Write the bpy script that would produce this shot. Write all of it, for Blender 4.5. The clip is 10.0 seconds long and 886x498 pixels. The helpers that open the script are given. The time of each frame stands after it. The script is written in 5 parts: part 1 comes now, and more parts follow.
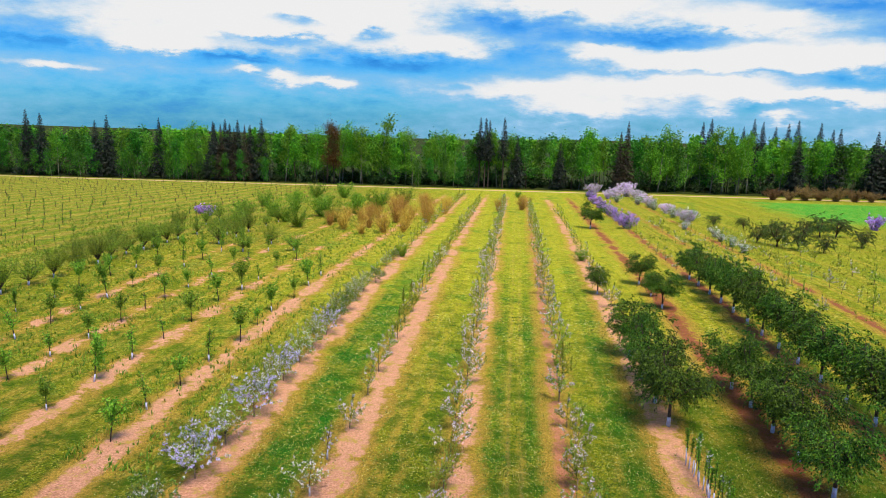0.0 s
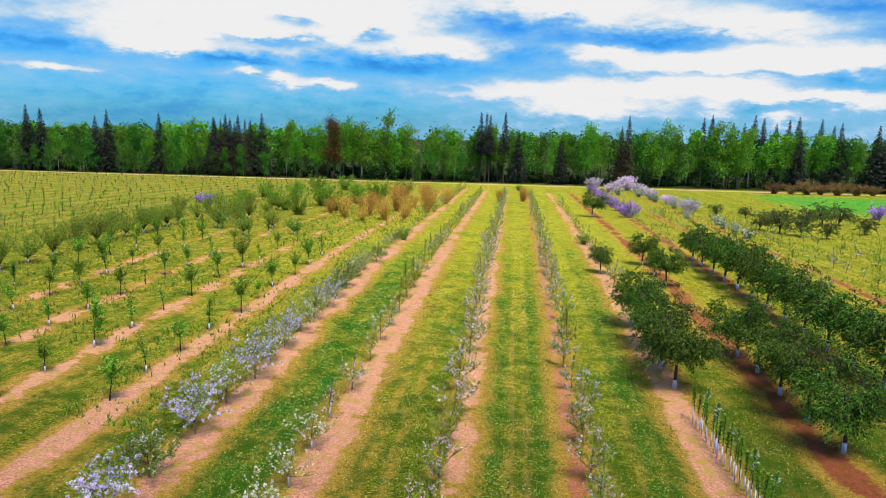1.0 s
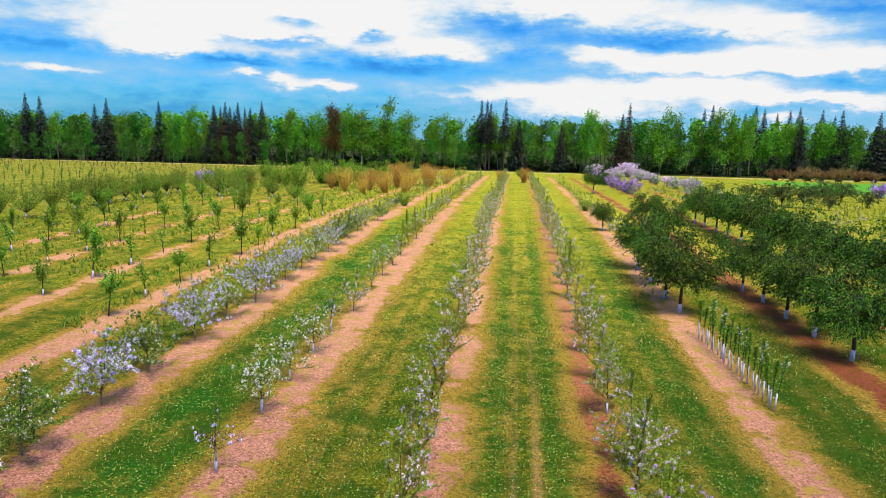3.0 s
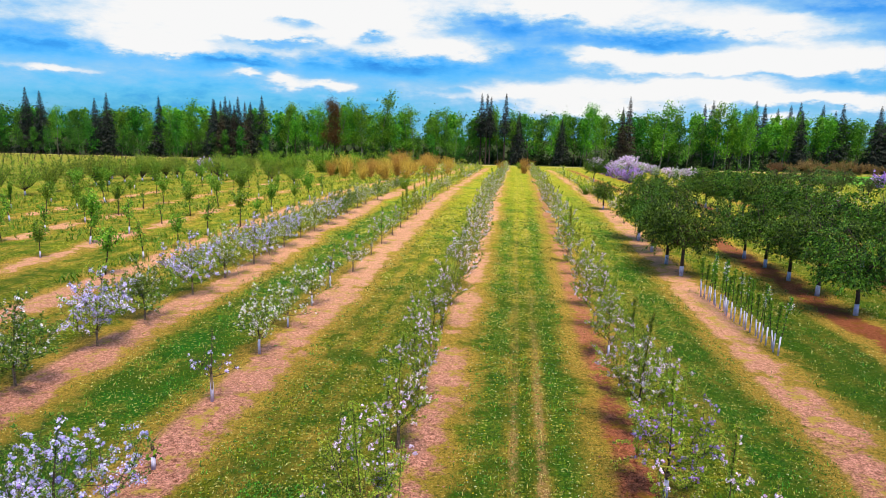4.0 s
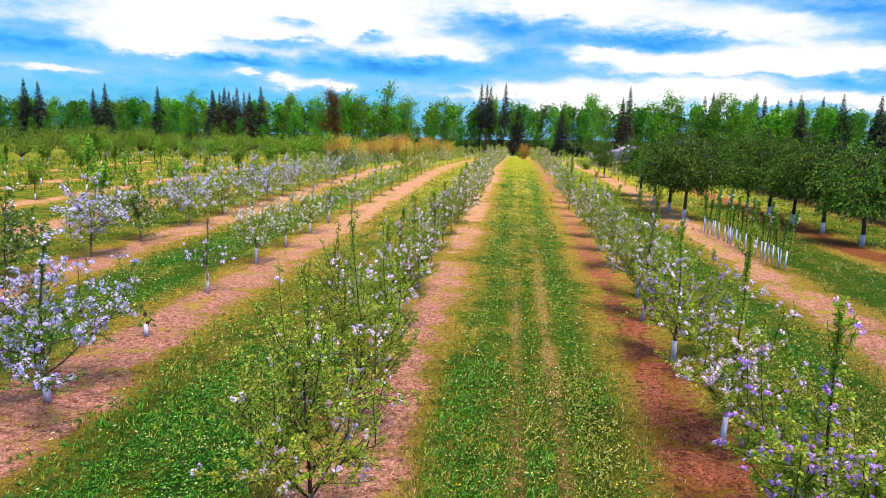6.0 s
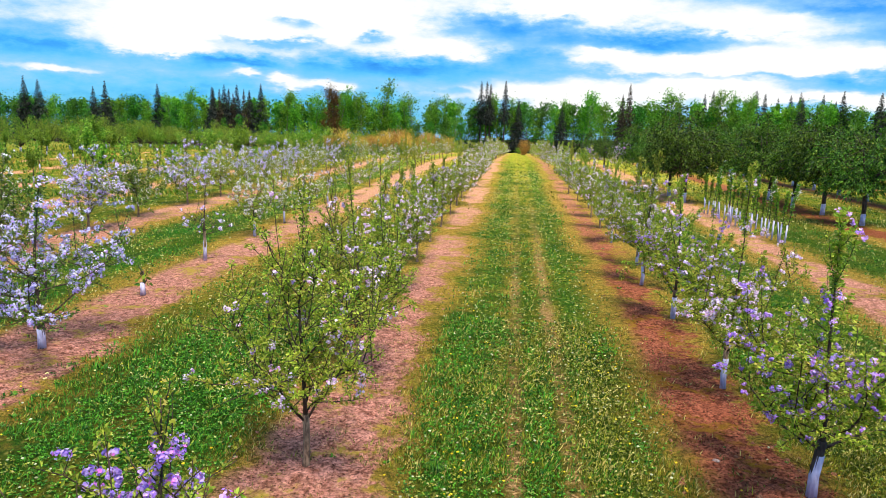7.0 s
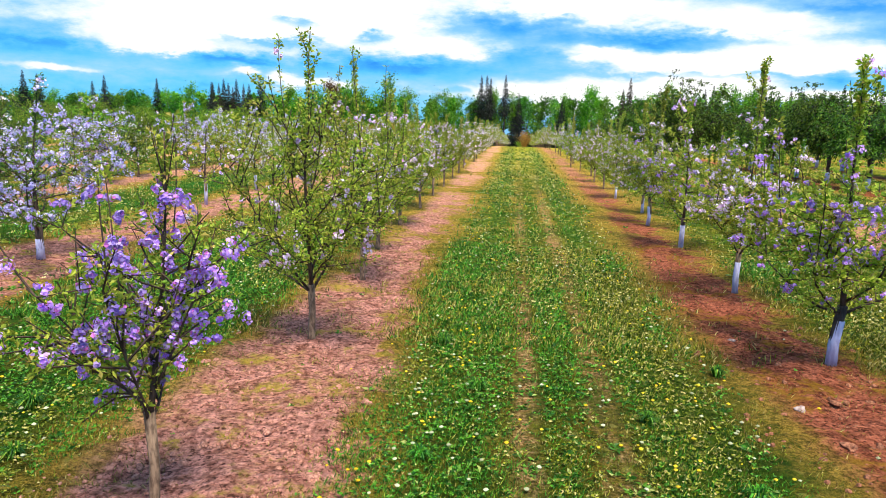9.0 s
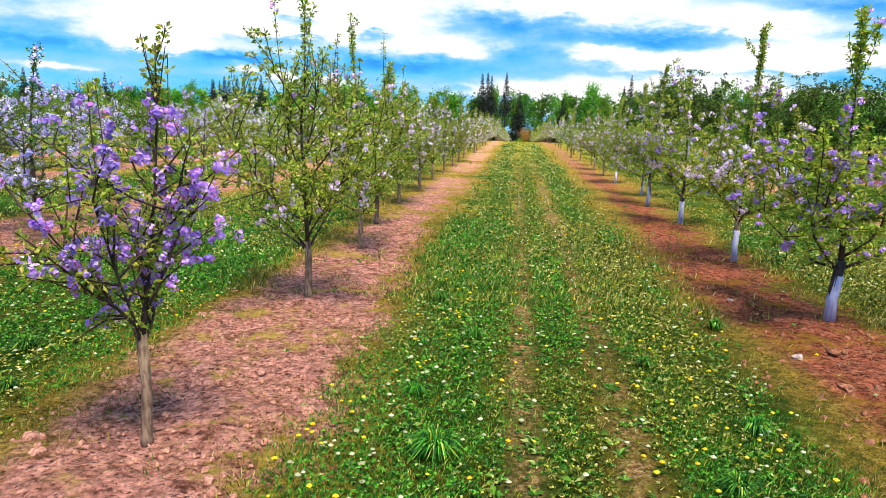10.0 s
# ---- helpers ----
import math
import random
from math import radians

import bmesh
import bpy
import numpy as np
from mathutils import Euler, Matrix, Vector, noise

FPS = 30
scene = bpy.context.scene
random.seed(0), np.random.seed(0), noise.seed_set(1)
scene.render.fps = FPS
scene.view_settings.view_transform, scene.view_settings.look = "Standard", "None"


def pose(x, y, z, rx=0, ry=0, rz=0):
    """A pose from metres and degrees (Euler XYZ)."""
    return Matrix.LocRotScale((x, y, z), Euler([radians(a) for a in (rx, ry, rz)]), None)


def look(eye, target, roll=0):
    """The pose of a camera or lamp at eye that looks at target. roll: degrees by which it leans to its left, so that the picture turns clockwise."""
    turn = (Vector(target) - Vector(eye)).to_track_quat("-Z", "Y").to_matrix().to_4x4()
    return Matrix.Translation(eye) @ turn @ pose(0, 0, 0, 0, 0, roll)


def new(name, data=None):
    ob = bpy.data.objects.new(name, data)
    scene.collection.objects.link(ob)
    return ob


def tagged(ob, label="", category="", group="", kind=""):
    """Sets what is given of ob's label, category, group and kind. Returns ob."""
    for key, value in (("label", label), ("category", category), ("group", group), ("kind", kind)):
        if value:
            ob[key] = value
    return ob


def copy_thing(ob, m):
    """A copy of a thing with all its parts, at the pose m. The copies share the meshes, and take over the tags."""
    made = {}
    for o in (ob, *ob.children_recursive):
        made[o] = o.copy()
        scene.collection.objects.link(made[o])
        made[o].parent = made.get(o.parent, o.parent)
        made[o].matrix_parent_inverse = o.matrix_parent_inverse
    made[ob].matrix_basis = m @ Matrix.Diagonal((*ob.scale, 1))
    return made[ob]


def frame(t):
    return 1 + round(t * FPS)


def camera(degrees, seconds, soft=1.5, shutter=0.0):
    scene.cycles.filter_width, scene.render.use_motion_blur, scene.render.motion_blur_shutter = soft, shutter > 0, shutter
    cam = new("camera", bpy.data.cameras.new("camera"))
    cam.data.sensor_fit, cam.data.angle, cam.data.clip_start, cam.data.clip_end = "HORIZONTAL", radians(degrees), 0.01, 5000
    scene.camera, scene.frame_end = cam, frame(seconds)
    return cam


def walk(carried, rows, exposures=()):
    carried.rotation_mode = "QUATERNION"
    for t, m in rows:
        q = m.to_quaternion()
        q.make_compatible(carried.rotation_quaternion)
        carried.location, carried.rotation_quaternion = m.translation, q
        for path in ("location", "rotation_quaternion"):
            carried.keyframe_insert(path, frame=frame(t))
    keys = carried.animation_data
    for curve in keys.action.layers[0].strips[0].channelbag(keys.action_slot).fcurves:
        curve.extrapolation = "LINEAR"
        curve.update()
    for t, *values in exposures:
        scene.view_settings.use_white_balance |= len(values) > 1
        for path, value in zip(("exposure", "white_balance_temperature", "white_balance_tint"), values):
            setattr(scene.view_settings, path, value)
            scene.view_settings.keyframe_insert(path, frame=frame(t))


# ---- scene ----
# World: x across the tree rows, y along them, z up; metres. Row spacing about 5.03 m.
cam = camera(66.0, 10.0, soft=0.35)
PITCH, YAW, ROLL = -10.763, 5.819, 1.793
# seconds, x, y, z, extra pitch, extra yaw
ROWS = [
    (0.0, 0.000, 0.000, 14.566, -0.17, 0.03),
    (0.5, -0.050, -0.003, 13.535, -0.11, 0.03),
    (1.0, -0.095, -0.015, 12.548, -0.04, 0.04),
    (1.5, -0.150, -0.060, 11.599, 0.04, 0.00),
    (2.0, -0.165, -0.160, 10.662, 0.06, 0.00),
    (2.5, -0.130, -0.280, 9.764, 0.04, 0.01),
    (4.0, 0.015, -0.470, 6.932, 0.09, 0.05),
    (4.5, 0.020, -0.485, 6.270, 0.05, 0.02),
    (5.0, 0.020, -0.506, 5.583, 0.07, 0.02),
    (5.5, 0.035, -0.545, 4.863, 0.06, 0.00),
    (7.0, 0.140, -0.654, 3.445, 0.09, 0.00),
    (7.5, 0.125, -0.681, 3.216, 0.03, -0.04),
    (8.0, 0.108, -0.710, 2.819, 0.00, -0.08),
    (8.5, 0.103, -0.716, 2.396, 0.01, -0.03),
    (9.0, 0.095, -0.723, 2.148, 0.00, -0.03),
    (9.5, 0.120, -0.740, 1.974, -0.09, -0.01),
    (10.0, 0.150, -0.770, 1.750, -0.12, 0.04),
]
walk(cam, [(t, pose(x, y, z, 0, 0, YAW + b) @ pose(0, 0, 0, 90 + PITCH + a) @ pose(0, 0, 0, 0, 0, ROLL))
           for t, x, y, z, a, b in ROWS],
     exposures=[(0.0, 0.27), (5.0, 0.46), (10.0, 0.68)])


# ---------------------------------------------------------------- node helpers
class Nodes:
    """A small builder of node trees."""

    def __init__(self, tree):
        self.t = tree
        tree.nodes.clear()

    def put(self, kind, values=None, operation=None, use_clamp=False, interpolation_type=None, data_type=None, blend_type=None):
        n = self.t.nodes.new(kind)
        if operation:
            n.operation = operation
        if use_clamp:
            n.use_clamp = True
        if interpolation_type:
            n.interpolation_type = interpolation_type
        if data_type:
            n.data_type = data_type
        if blend_type:
            n.blend_type = blend_type
        for k, v in (values or {}).items():
            if isinstance(v, bpy.types.NodeSocket):
                self.t.links.new(v, n.inputs[k])
            else:
                n.inputs[k].default_value = v
        return n

    def math(self, op, a, b=0.0, c=0.0, clamp=False):
        return self.put("ShaderNodeMath", {0: a, 1: b, 2: c}, operation=op, use_clamp=clamp).outputs[0]

    def noise(self, vec, scale, detail=4.0, rough=0.55):
        return self.put("ShaderNodeTexNoise", {"Vector": vec, "Scale": scale, "Detail": detail, "Roughness": rough}).outputs[0]

    def ramp(self, x, lo, hi, a=0.0, b=1.0):
        n = self.put("ShaderNodeMapRange", {0: x, 1: lo, 2: hi, 3: a, 4: b}, interpolation_type="SMOOTHSTEP")
        return n.outputs[0]

    def mix(self, f, a, b):
        a = (*a, 1) if isinstance(a, tuple) and len(a) == 3 else a
        b = (*b, 1) if isinstance(b, tuple) and len(b) == 3 else b
        return self.put("ShaderNodeMix", {0: f, 6: a, 7: b}, data_type="RGBA").outputs[2]

    def surface(self, shader):
        out = self.put("ShaderNodeOutputMaterial")
        self.t.links.new(shader, out.inputs[0])


# ---------------------------------------------------------------- light and sky
SUN_EL, SUN_AZ = 66.0, 150.0   # degrees; azimuth clockwise from the rows' direction
world = bpy.data.worlds.new("sky")
scene.world = world
world.use_nodes = True
w = Nodes(world.node_tree)
sky = w.put("ShaderNodeTexSky")
sky.sky_type, sky.sun_disc = "NISHITA", False
sky.sun_elevation, sky.sun_rotation = radians(SUN_EL), radians(SUN_AZ)
sky.air_density, sky.dust_density, sky.ozone_density = 1.0, 0.3, 4.0
coord = w.put("ShaderNodeTexCoord").outputs["Generated"]
sep = w.put("ShaderNodeSeparateXYZ", {0: coord})
az = w.math("ARCTAN2", sep.outputs[0], sep.outputs[1])
el = w.math("ARCSINE", sep.outputs[2])
flat = w.put("ShaderNodeCombineXYZ", {0: az, 1: w.math("MULTIPLY", el, 2.6), 2: 0.0}).outputs[0]
n1 = w.noise(flat, 3.1, 6.0, 0.55)
n2 = w.noise(flat, 10.0, 5.0, 0.55)
n3 = w.noise(flat, 26.0, 5.0, 0.62)
n4 = w.noise(w.put("ShaderNodeVectorMath", {0: flat, 1: (7.3, 2.9, 0.0)}, operation="ADD").outputs[0], 14.0, 5.0, 0.6)
warp_a = w.math("MULTIPLY_ADD", w.math("SUBTRACT", n2, 0.5), 0.13, az)
warp_e = w.math("MULTIPLY_ADD", w.math("SUBTRACT", n4, 0.5), 0.040, el)
warp_e = w.math("MULTIPLY_ADD", w.math("SUBTRACT", n3, 0.5), 0.014, warp_e)
# cloud banks and blue breaks over the far woods: bearing, height, half width, half height (radians), weight
BANKS = [
    (-0.406, 0.1309, 0.141, 0.0381, 1.00), (-0.499, 0.0798, 0.062, 0.0133, 0.80), (-0.225, 0.1431, 0.099, 0.0331, 0.80), (-0.106, 0.0982, 0.079, 0.0141, 0.90),
    (0.064, 0.1594, 0.124, 0.0265, 1.00), (0.305, 0.1305, 0.083, 0.0215, 1.00), (0.107, 0.0979, 0.046, 0.0091, 0.80), (0.216, 0.0838, 0.079, 0.0133, 0.90),
    (0.384, 0.0861, 0.108, 0.0157, 1.00), (0.025, 0.0421, 0.137, 0.0141, 0.90), (0.254, 0.0527, 0.112, 0.0141, 0.95), (0.386, 0.0393, 0.091, 0.0075, 0.80),
    (-0.328, 0.0499, 0.023, 0.0099, 0.90), (-0.274, 0.0428, 0.025, 0.0066, 0.80), (-0.392, 0.0545, 0.020, 0.0050, 0.70), (-0.617, 0.0499, 0.033, 0.0050, 0.60),
    (0.105, 0.0185, 0.087, 0.0108, 0.80), (0.268, 0.0234, 0.025, 0.0075, 0.70), (0.348, 0.0145, 0.020, 0.0066, 0.70), (-0.576, 0.1116, 0.099, 0.0248, 0.22),
]
BREAKS = [
    (-0.609, 0.0714, 0.091, 0.0091, 0.40), (-0.423, 0.0692, 0.116, 0.0075, 0.80), (-0.314, 0.1238, 0.041, 0.0099, 1.00), (-0.348, 0.0969, 0.054, 0.0058, 0.90),
    (-0.217, 0.1078, 0.028, 0.0058, 0.70), (-0.644, 0.0845, 0.075, 0.0133, 0.20), (-0.185, 0.0709, 0.099, 0.0149, 0.70), (-0.024, 0.1334, 0.051, 0.0182, 0.72),
    (0.047, 0.1374, 0.025, 0.0133, 0.55), (0.195, 0.1122, 0.124, 0.0105, 0.75), (0.404, 0.1451, 0.066, 0.0083, 0.45), (-0.018, 0.0913, 0.050, 0.0099, 0.55),
    (0.284, 0.0682, 0.157, 0.0050, 0.50), (0.415, 0.0588, 0.075, 0.0075, 0.60), (-0.084, 0.0431, 0.037, 0.0050, 0.40), (0.309, 0.0237, 0.033, 0.0066, 0.50),
    (-0.583, 0.0011, 0.215, 0.0373, 0.22), (-0.409, 0.0147, 0.149, 0.0331, 0.24), (-0.192, 0.0144, 0.108, 0.0232, 0.28),
]
cover = w.math("MULTIPLY_ADD", w.math("SUBTRACT", n1, 0.5), 0.55, 0.10)
for sign, spots in ((1.0, BANKS), (-1.0, BREAKS)):
    for ca, ce, wa, we, weight in spots:
        da = w.math("DIVIDE", w.math("SUBTRACT", warp_a, ca), wa)
        de = w.math("DIVIDE", w.math("SUBTRACT", warp_e, ce), we)
        r2 = w.math("ADD", w.math("MULTIPLY", da, da), w.math("MULTIPLY", de, de))
        spot = w.math("EXPONENT", w.math("MULTIPLY", r2, -0.8))
        cover = w.math("MULTIPLY_ADD", spot, sign * weight * (0.62 if sign > 0 else 0.50), cover)
cover = w.math("MULTIPLY_ADD", w.math("SUBTRACT", n3, 0.5), 0.44, cover)
cover = w.math("MULTIPLY_ADD", w.math("SUBTRACT", n4, 0.5), 0.22, cover)
thin = w.ramp(cover, -0.14, 0.32)
cloud = w.mix(w.ramp(cover, 0.14, 0.50), (0.34, 0.66, 0.98), (1.0, 1.0, 1.0))
tint = w.put("ShaderNodeMix", {0: 1.0, 6: sky.outputs[0], 7: (0.22, 0.95, 1.80, 1)}, data_type="RGBA", blend_type="MULTIPLY").outputs[2]
clear = w.put("ShaderNodeBackground", {0: tint, 1: 0.065})
heavy = w.put("ShaderNodeBackground", {0: (0.022, 0.24, 0.80, 1), 1: 0.70})
white = w.put("ShaderNodeBackground", {0: cloud, 1: 0.71})
blue = w.put("ShaderNodeMixShader", {0: w.ramp(cover, 0.0, -0.38), 1: clear.outputs[0], 2: heavy.outputs[0]})
both = w.put("ShaderNodeMixShader", {0: thin, 1: blue.outputs[0], 2: white.outputs[0]})
w.t.links.new(both.outputs[0], w.put("ShaderNodeOutputWorld").inputs[0])

sun_data = bpy.data.lights.new("sun", "SUN")
sun_data.energy, sun_data.angle, sun_data.color = 4.9, radians(20), (1.0, 0.90, 0.70)
sun = new("sun", sun_data)
sa, se = radians(SUN_AZ), radians(SUN_EL)
sun.matrix_world = look((0, 0, 60), (-60 * math.sin(sa) * math.cos(se), -60 * math.cos(sa) * math.cos(se), 60 - 60 * math.sin(se)))


# ---------------------------------------------------------------- materials
def material(name):
    m = bpy.data.materials.new(name)
    m.use_nodes = True
    return m, Nodes(m.node_tree)


def finish(n, colour, rough=0.7, bump=None, strength=0.3, distance=0.02, through_light=0.0, specular=0.3):
    b = n.put("ShaderNodeBsdfPrincipled", {"Base Color": colour, "Roughness": rough, "Specular IOR Level": specular})
    if bump is not None:
        k = n.put("ShaderNodeBump", {"Height": bump, "Strength": strength, "Distance": distance})
        n.t.links.new(k.outputs[0], b.inputs["Normal"])
    out = b.outputs[0]
    if through_light:
        tr = n.put("ShaderNodeBsdfTranslucent", {0: colour})
        out = n.put("ShaderNodeMixShader", {0: through_light, 1: out, 2: tr.outputs[0]}).outputs[0]
    n.surface(out)


def leaf_material(name, dark, light, dry=None, through_light=0.3, rough=0.55, dry_from=0.86):
    m, n = material(name)
    island = n.put("ShaderNodeNewGeometry").outputs["Random Per Island"]
    each = n.put("ShaderNodeObjectInfo").outputs["Random"]
    c = n.mix(n.ramp(island, 0.0, 1.0), dark, light)
    hsv = n.put("ShaderNodeHueSaturation", {"Hue": n.ramp(each, 0, 1, 0.485, 0.515), "Saturation": 1.0,
                                            "Value": n.ramp(each, 0, 1, 0.8, 1.2), "Color": c})
    c = hsv.outputs[0]
    if dry:
        c = n.mix(n.ramp(island, dry_from, dry_from + 0.04), c, dry)
    finish(n, c, rough, through_light=through_light)
    return m


def bark_material(name, a, b, scale=30.0, strength=0.5):
    m, n = material(name)
    pos = n.put("ShaderNodeTexCoord").outputs["Object"]
    sq = n.put("ShaderNodeMapping", {0: pos, 3: (1, 1, 0.3)}).outputs[0]
    fine, big = n.noise(sq, scale, 6), n.noise(pos, scale * 0.15, 3)
    c = n.mix(n.ramp(fine, 0.35, 0.65), a, b)
    c = n.mix(n.ramp(big, 0.45, 0.7, 0, 0.5), c, tuple(0.6 * v for v in a))
    finish(n, c, 0.85, fine, strength, 0.01)
    return m


GRASS_DARK, GRASS_MID, GRASS_DRY = (0.03, 0.090, 0.004), (0.27, 0.245, 0.011), (0.50, 0.30, 0.05)
SOIL_A, SOIL_B = (0.80, 0.37, 0.30), (0.40, 0.145, 0.105)
SPACING, ROW_ZERO = 5.03, -2.05
mat_leaf = leaf_material("apple_leaf", (0.15, 0.27, 0.014), (0.54, 0.60, 0.075), (0.58, 0.48, 0.11), 0.42)
mat_leaf_full = leaf_material("full_apple_leaf", (0.030, 0.11, 0.010), (0.26, 0.38, 0.05), (0.42, 0.42, 0.10), 0.3)
mat_leaf_young = leaf_material("sapling_leaf", (0.06, 0.19, 0.009), (0.26, 0.42, 0.03))
mat_leaf_cherry = leaf_material("cherry_leaf", (0.004, 0.022, 0.003), (0.12, 0.25, 0.016), (0.22, 0.29, 0.025), dry_from=0.93)
mat_leaf_shrub = leaf_material("shrub_leaf", (0.080, 0.192, 0.008), (0.272, 0.400, 0.026))
mat_leaf_vase = leaf_material("upright_shrub_leaf", (0.07, 0.15, 0.010), (0.30, 0.38, 0.030))
mat_leaf_olive = leaf_material("olive_shrub_leaf", (0.040, 0.088, 0.016), (0.120, 0.176, 0.032))
mat_leaf_rust = leaf_material("rust_twig", (0.44, 0.24, 0.03), (0.68, 0.44, 0.08))
mat_leaf_birch = leaf_material("birch_leaf", (0.030, 0.16, 0.006), (0.21, 0.48, 0.020))
mat_leaf_wood = leaf_material("woodland_leaf", (0.008, 0.06, 0.004), (0.085, 0.29, 0.014))
mat_needle = leaf_material("spruce_needle", (0.006, 0.011, 0.010), (0.018, 0.029, 0.019), through_light=0.1)
mat_needle_brown = leaf_material("brown_needle", (0.022, 0.016, 0.009), (0.048, 0.034, 0.016), through_light=0.1)
mat_rust_crown = leaf_material("rust_crown", (0.080, 0.044, 0.010), (0.176, 0.096, 0.019))
mat_pink = leaf_material("pink_blossom", (0.40, 0.21, 0.80), (0.76, 0.55, 0.98), (0.66, 0.18, 0.62))
mat_lilac = leaf_material("lilac_blossom", (0.52, 0.45, 0.95), (0.88, 0.84, 1.0), (0.56, 0.32, 0.84))
mat_white = leaf_material("white_blossom", (0.74, 0.70, 0.82), (0.95, 0.92, 0.96), (0.75, 0.55, 0.70))
mat_palepink = leaf_material("pale_pink_blossom", (0.72, 0.54, 0.74), (0.95, 0.86, 0.94), (0.62, 0.32, 0.55))
mat_mauve = leaf_material("mauve_blossom", (0.68, 0.50, 0.80), (0.93, 0.82, 0.96), (0.66, 0.30, 0.62))
mat_bark = bark_material("apple_bark", (0.03, 0.02, 0.018), (0.10, 0.066, 0.05))
mat_bark_grey = bark_material("grey_trunk_bark", (0.10, 0.062, 0.042), (0.30, 0.20, 0.135), 40)
mat_bark_dark = bark_material("cherry_bark", (0.035, 0.022, 0.02), (0.09, 0.06, 0.05))
mat_birch_bark = bark_material("birch_bark", (0.08, 0.07, 0.06), (0.28, 0.26, 0.22), 6)
mat_limewash = bark_material("limewash", (0.40, 0.38, 0.60), (0.62, 0.60, 0.82), 25, 0.25)
mat_yellow = leaf_material("dandelion_yellow", (0.80, 0.60, 0.005), (0.92, 0.80, 0.02))
mat_puff = leaf_material("dandelion_clock", (0.28, 0.28, 0.15), (0.52, 0.52, 0.36))
mat_blade = leaf_material("grass_blade", (0.026, 0.080, 0.004), (0.36, 0.36, 0.020), (0.54, 0.44, 0.14), 0.18, dry_from=0.74)
mat_blade_deep = leaf_material("lush_grass_blade", (0.006, 0.06, 0.004), (0.11, 0.34, 0.022), (0.38, 0.44, 0.05), 0.18)


def ground_material():
    m, n = material("orchard_ground")
    pos = n.put("ShaderNodeNewGeometry").outputs["Position"]
    s = n.put("ShaderNodeSeparateXYZ", {0: pos})
    x, y = s.outputs[0], s.outputs[1]
    crumb, fine, mid, big = n.noise(pos, 30.0, 5, 0.7), n.noise(pos, 8.0, 8, 0.72), n.noise(pos, 1.5, 6, 0.65), n.noise(pos, 0.17, 5, 0.6)
    tuft = n.noise(pos, 3.6, 5, 0.7)
    stretched = n.put("ShaderNodeMapping", {0: pos, 3: (1.0, 0.12, 1.0)}).outputs[0]
    streak = n.noise(stretched, 1.7, 5, 0.65)

    def cells(scale):
        return n.put("ShaderNodeTexVoronoi", {"Vector": pos, "Scale": scale, "Randomness": 1.0}).outputs["Distance"]

    lump_big, lump_mid, lump_small, thread = cells(11.0), cells(19.0), cells(34.0), n.noise(pos, 95.0, 3, 0.7)

    def centred(v, amount):
        return n.math("MULTIPLY", n.math("SUBTRACT", v, 0.5), amount)

    # distance from the nearest tree row, in metres, signed
    u = n.math("ADD", n.math("DIVIDE", n.math("SUBTRACT", x, ROW_ZERO), SPACING), 0.5)
    off = n.math("MULTIPLY", n.math("SUBTRACT", n.math("FRACT", u), 0.5), SPACING)
    wob = n.math("ADD", n.math("ADD", centred(mid, 1.3), centred(fine, 1.1)), n.math("ADD", centred(tuft, 0.9), centred(big, 1.4)))
    hug = n.ramp(x, 0.3, 0.7, 0.32, -0.28)
    edge = n.math("ABSOLUTE", n.math("ADD", n.math("SUBTRACT", off, hug), n.math("MULTIPLY", wob, 0.45)))
    edge = n.math("ADD", edge, n.math("MULTIPLY", wob, 0.55))
    # the open side is more overgrown
    ragged = n.noise(pos, 0.33, 5, 0.7)
    wild = n.math("MULTIPLY", n.ramp(x, -14.0, -26.0, 0.15, 1.0), n.ramp(ragged, 0.40, 0.60, 0.0, 1.0))
    wild = n.math("MULTIPLY_ADD", n.ramp(x, -14.0, -20.0), n.ramp(y, 34.0, 80.0, 0.0, 0.35), wild)
    far_side = n.math("MULTIPLY", n.ramp(x, 15.0, 20.0), 0.35)
    centre = n.math("MULTIPLY", n.ramp(n.math("ABSOLUTE", n.math("SUBTRACT", x, 0.5)), 5.5, 4.5), 0.30)
    edge = n.math("ADD", n.math("ADD", edge, centre), n.math("ADD", wild, far_side))
    edge = n.math("ADD", edge, n.ramp(y, 4.5, 12.0, -0.20, 0.12))
    edge = n.math("ADD", edge, n.math("MULTIPLY", n.ramp(y, 7.5, 4.0, 0.0, 0.34), n.math("MULTIPLY", n.ramp(x, 0.8, 1.2), n.ramp(x, 2.9, 2.5))))
    edge = n.math("ADD", edge, n.math("MULTIPLY", n.ramp(y, 45.0, 110.0), n.ramp(ragged, 0.40, 0.62, 0.05, 0.60)))
    edge = n.math("ADD", edge, n.math("MULTIPLY", n.ramp(ragged, 0.52, 0.66), 0.45))
    strip = n.ramp(edge, 1.02, 0.66)
    inside = n.math("MULTIPLY", n.ramp(x, -37.0, -33.0), n.ramp(x, 34.0, 29.0))
    inside = n.math("MULTIPLY", inside, n.ramp(y, 178.0, 150.0))
    # grass
    g = n.mix(n.ramp(n.math("ADD", n.math("MULTIPLY", mid, 0.6), n.math("MULTIPLY", tuft, 0.4)), 0.36, 0.60), GRASS_DARK, GRASS_MID)
    g = n.mix(n.ramp(fine, 0.50, 0.64, 0, 0.8), g, (0.42, 0.44, 0.025))
    # near-black specks put the shade deep in the grass into the colour
    g = n.mix(n.ramp(fine, 0.49, 0.37, 0, 0.92), g, (0.006, 0.022, 0.002))
    lane = n.math("ABSOLUTE", off)
    wheel = n.ramp(n.math("ABSOLUTE", n.math("SUBTRACT", lane, 2.1)), 0.45, 0.05)
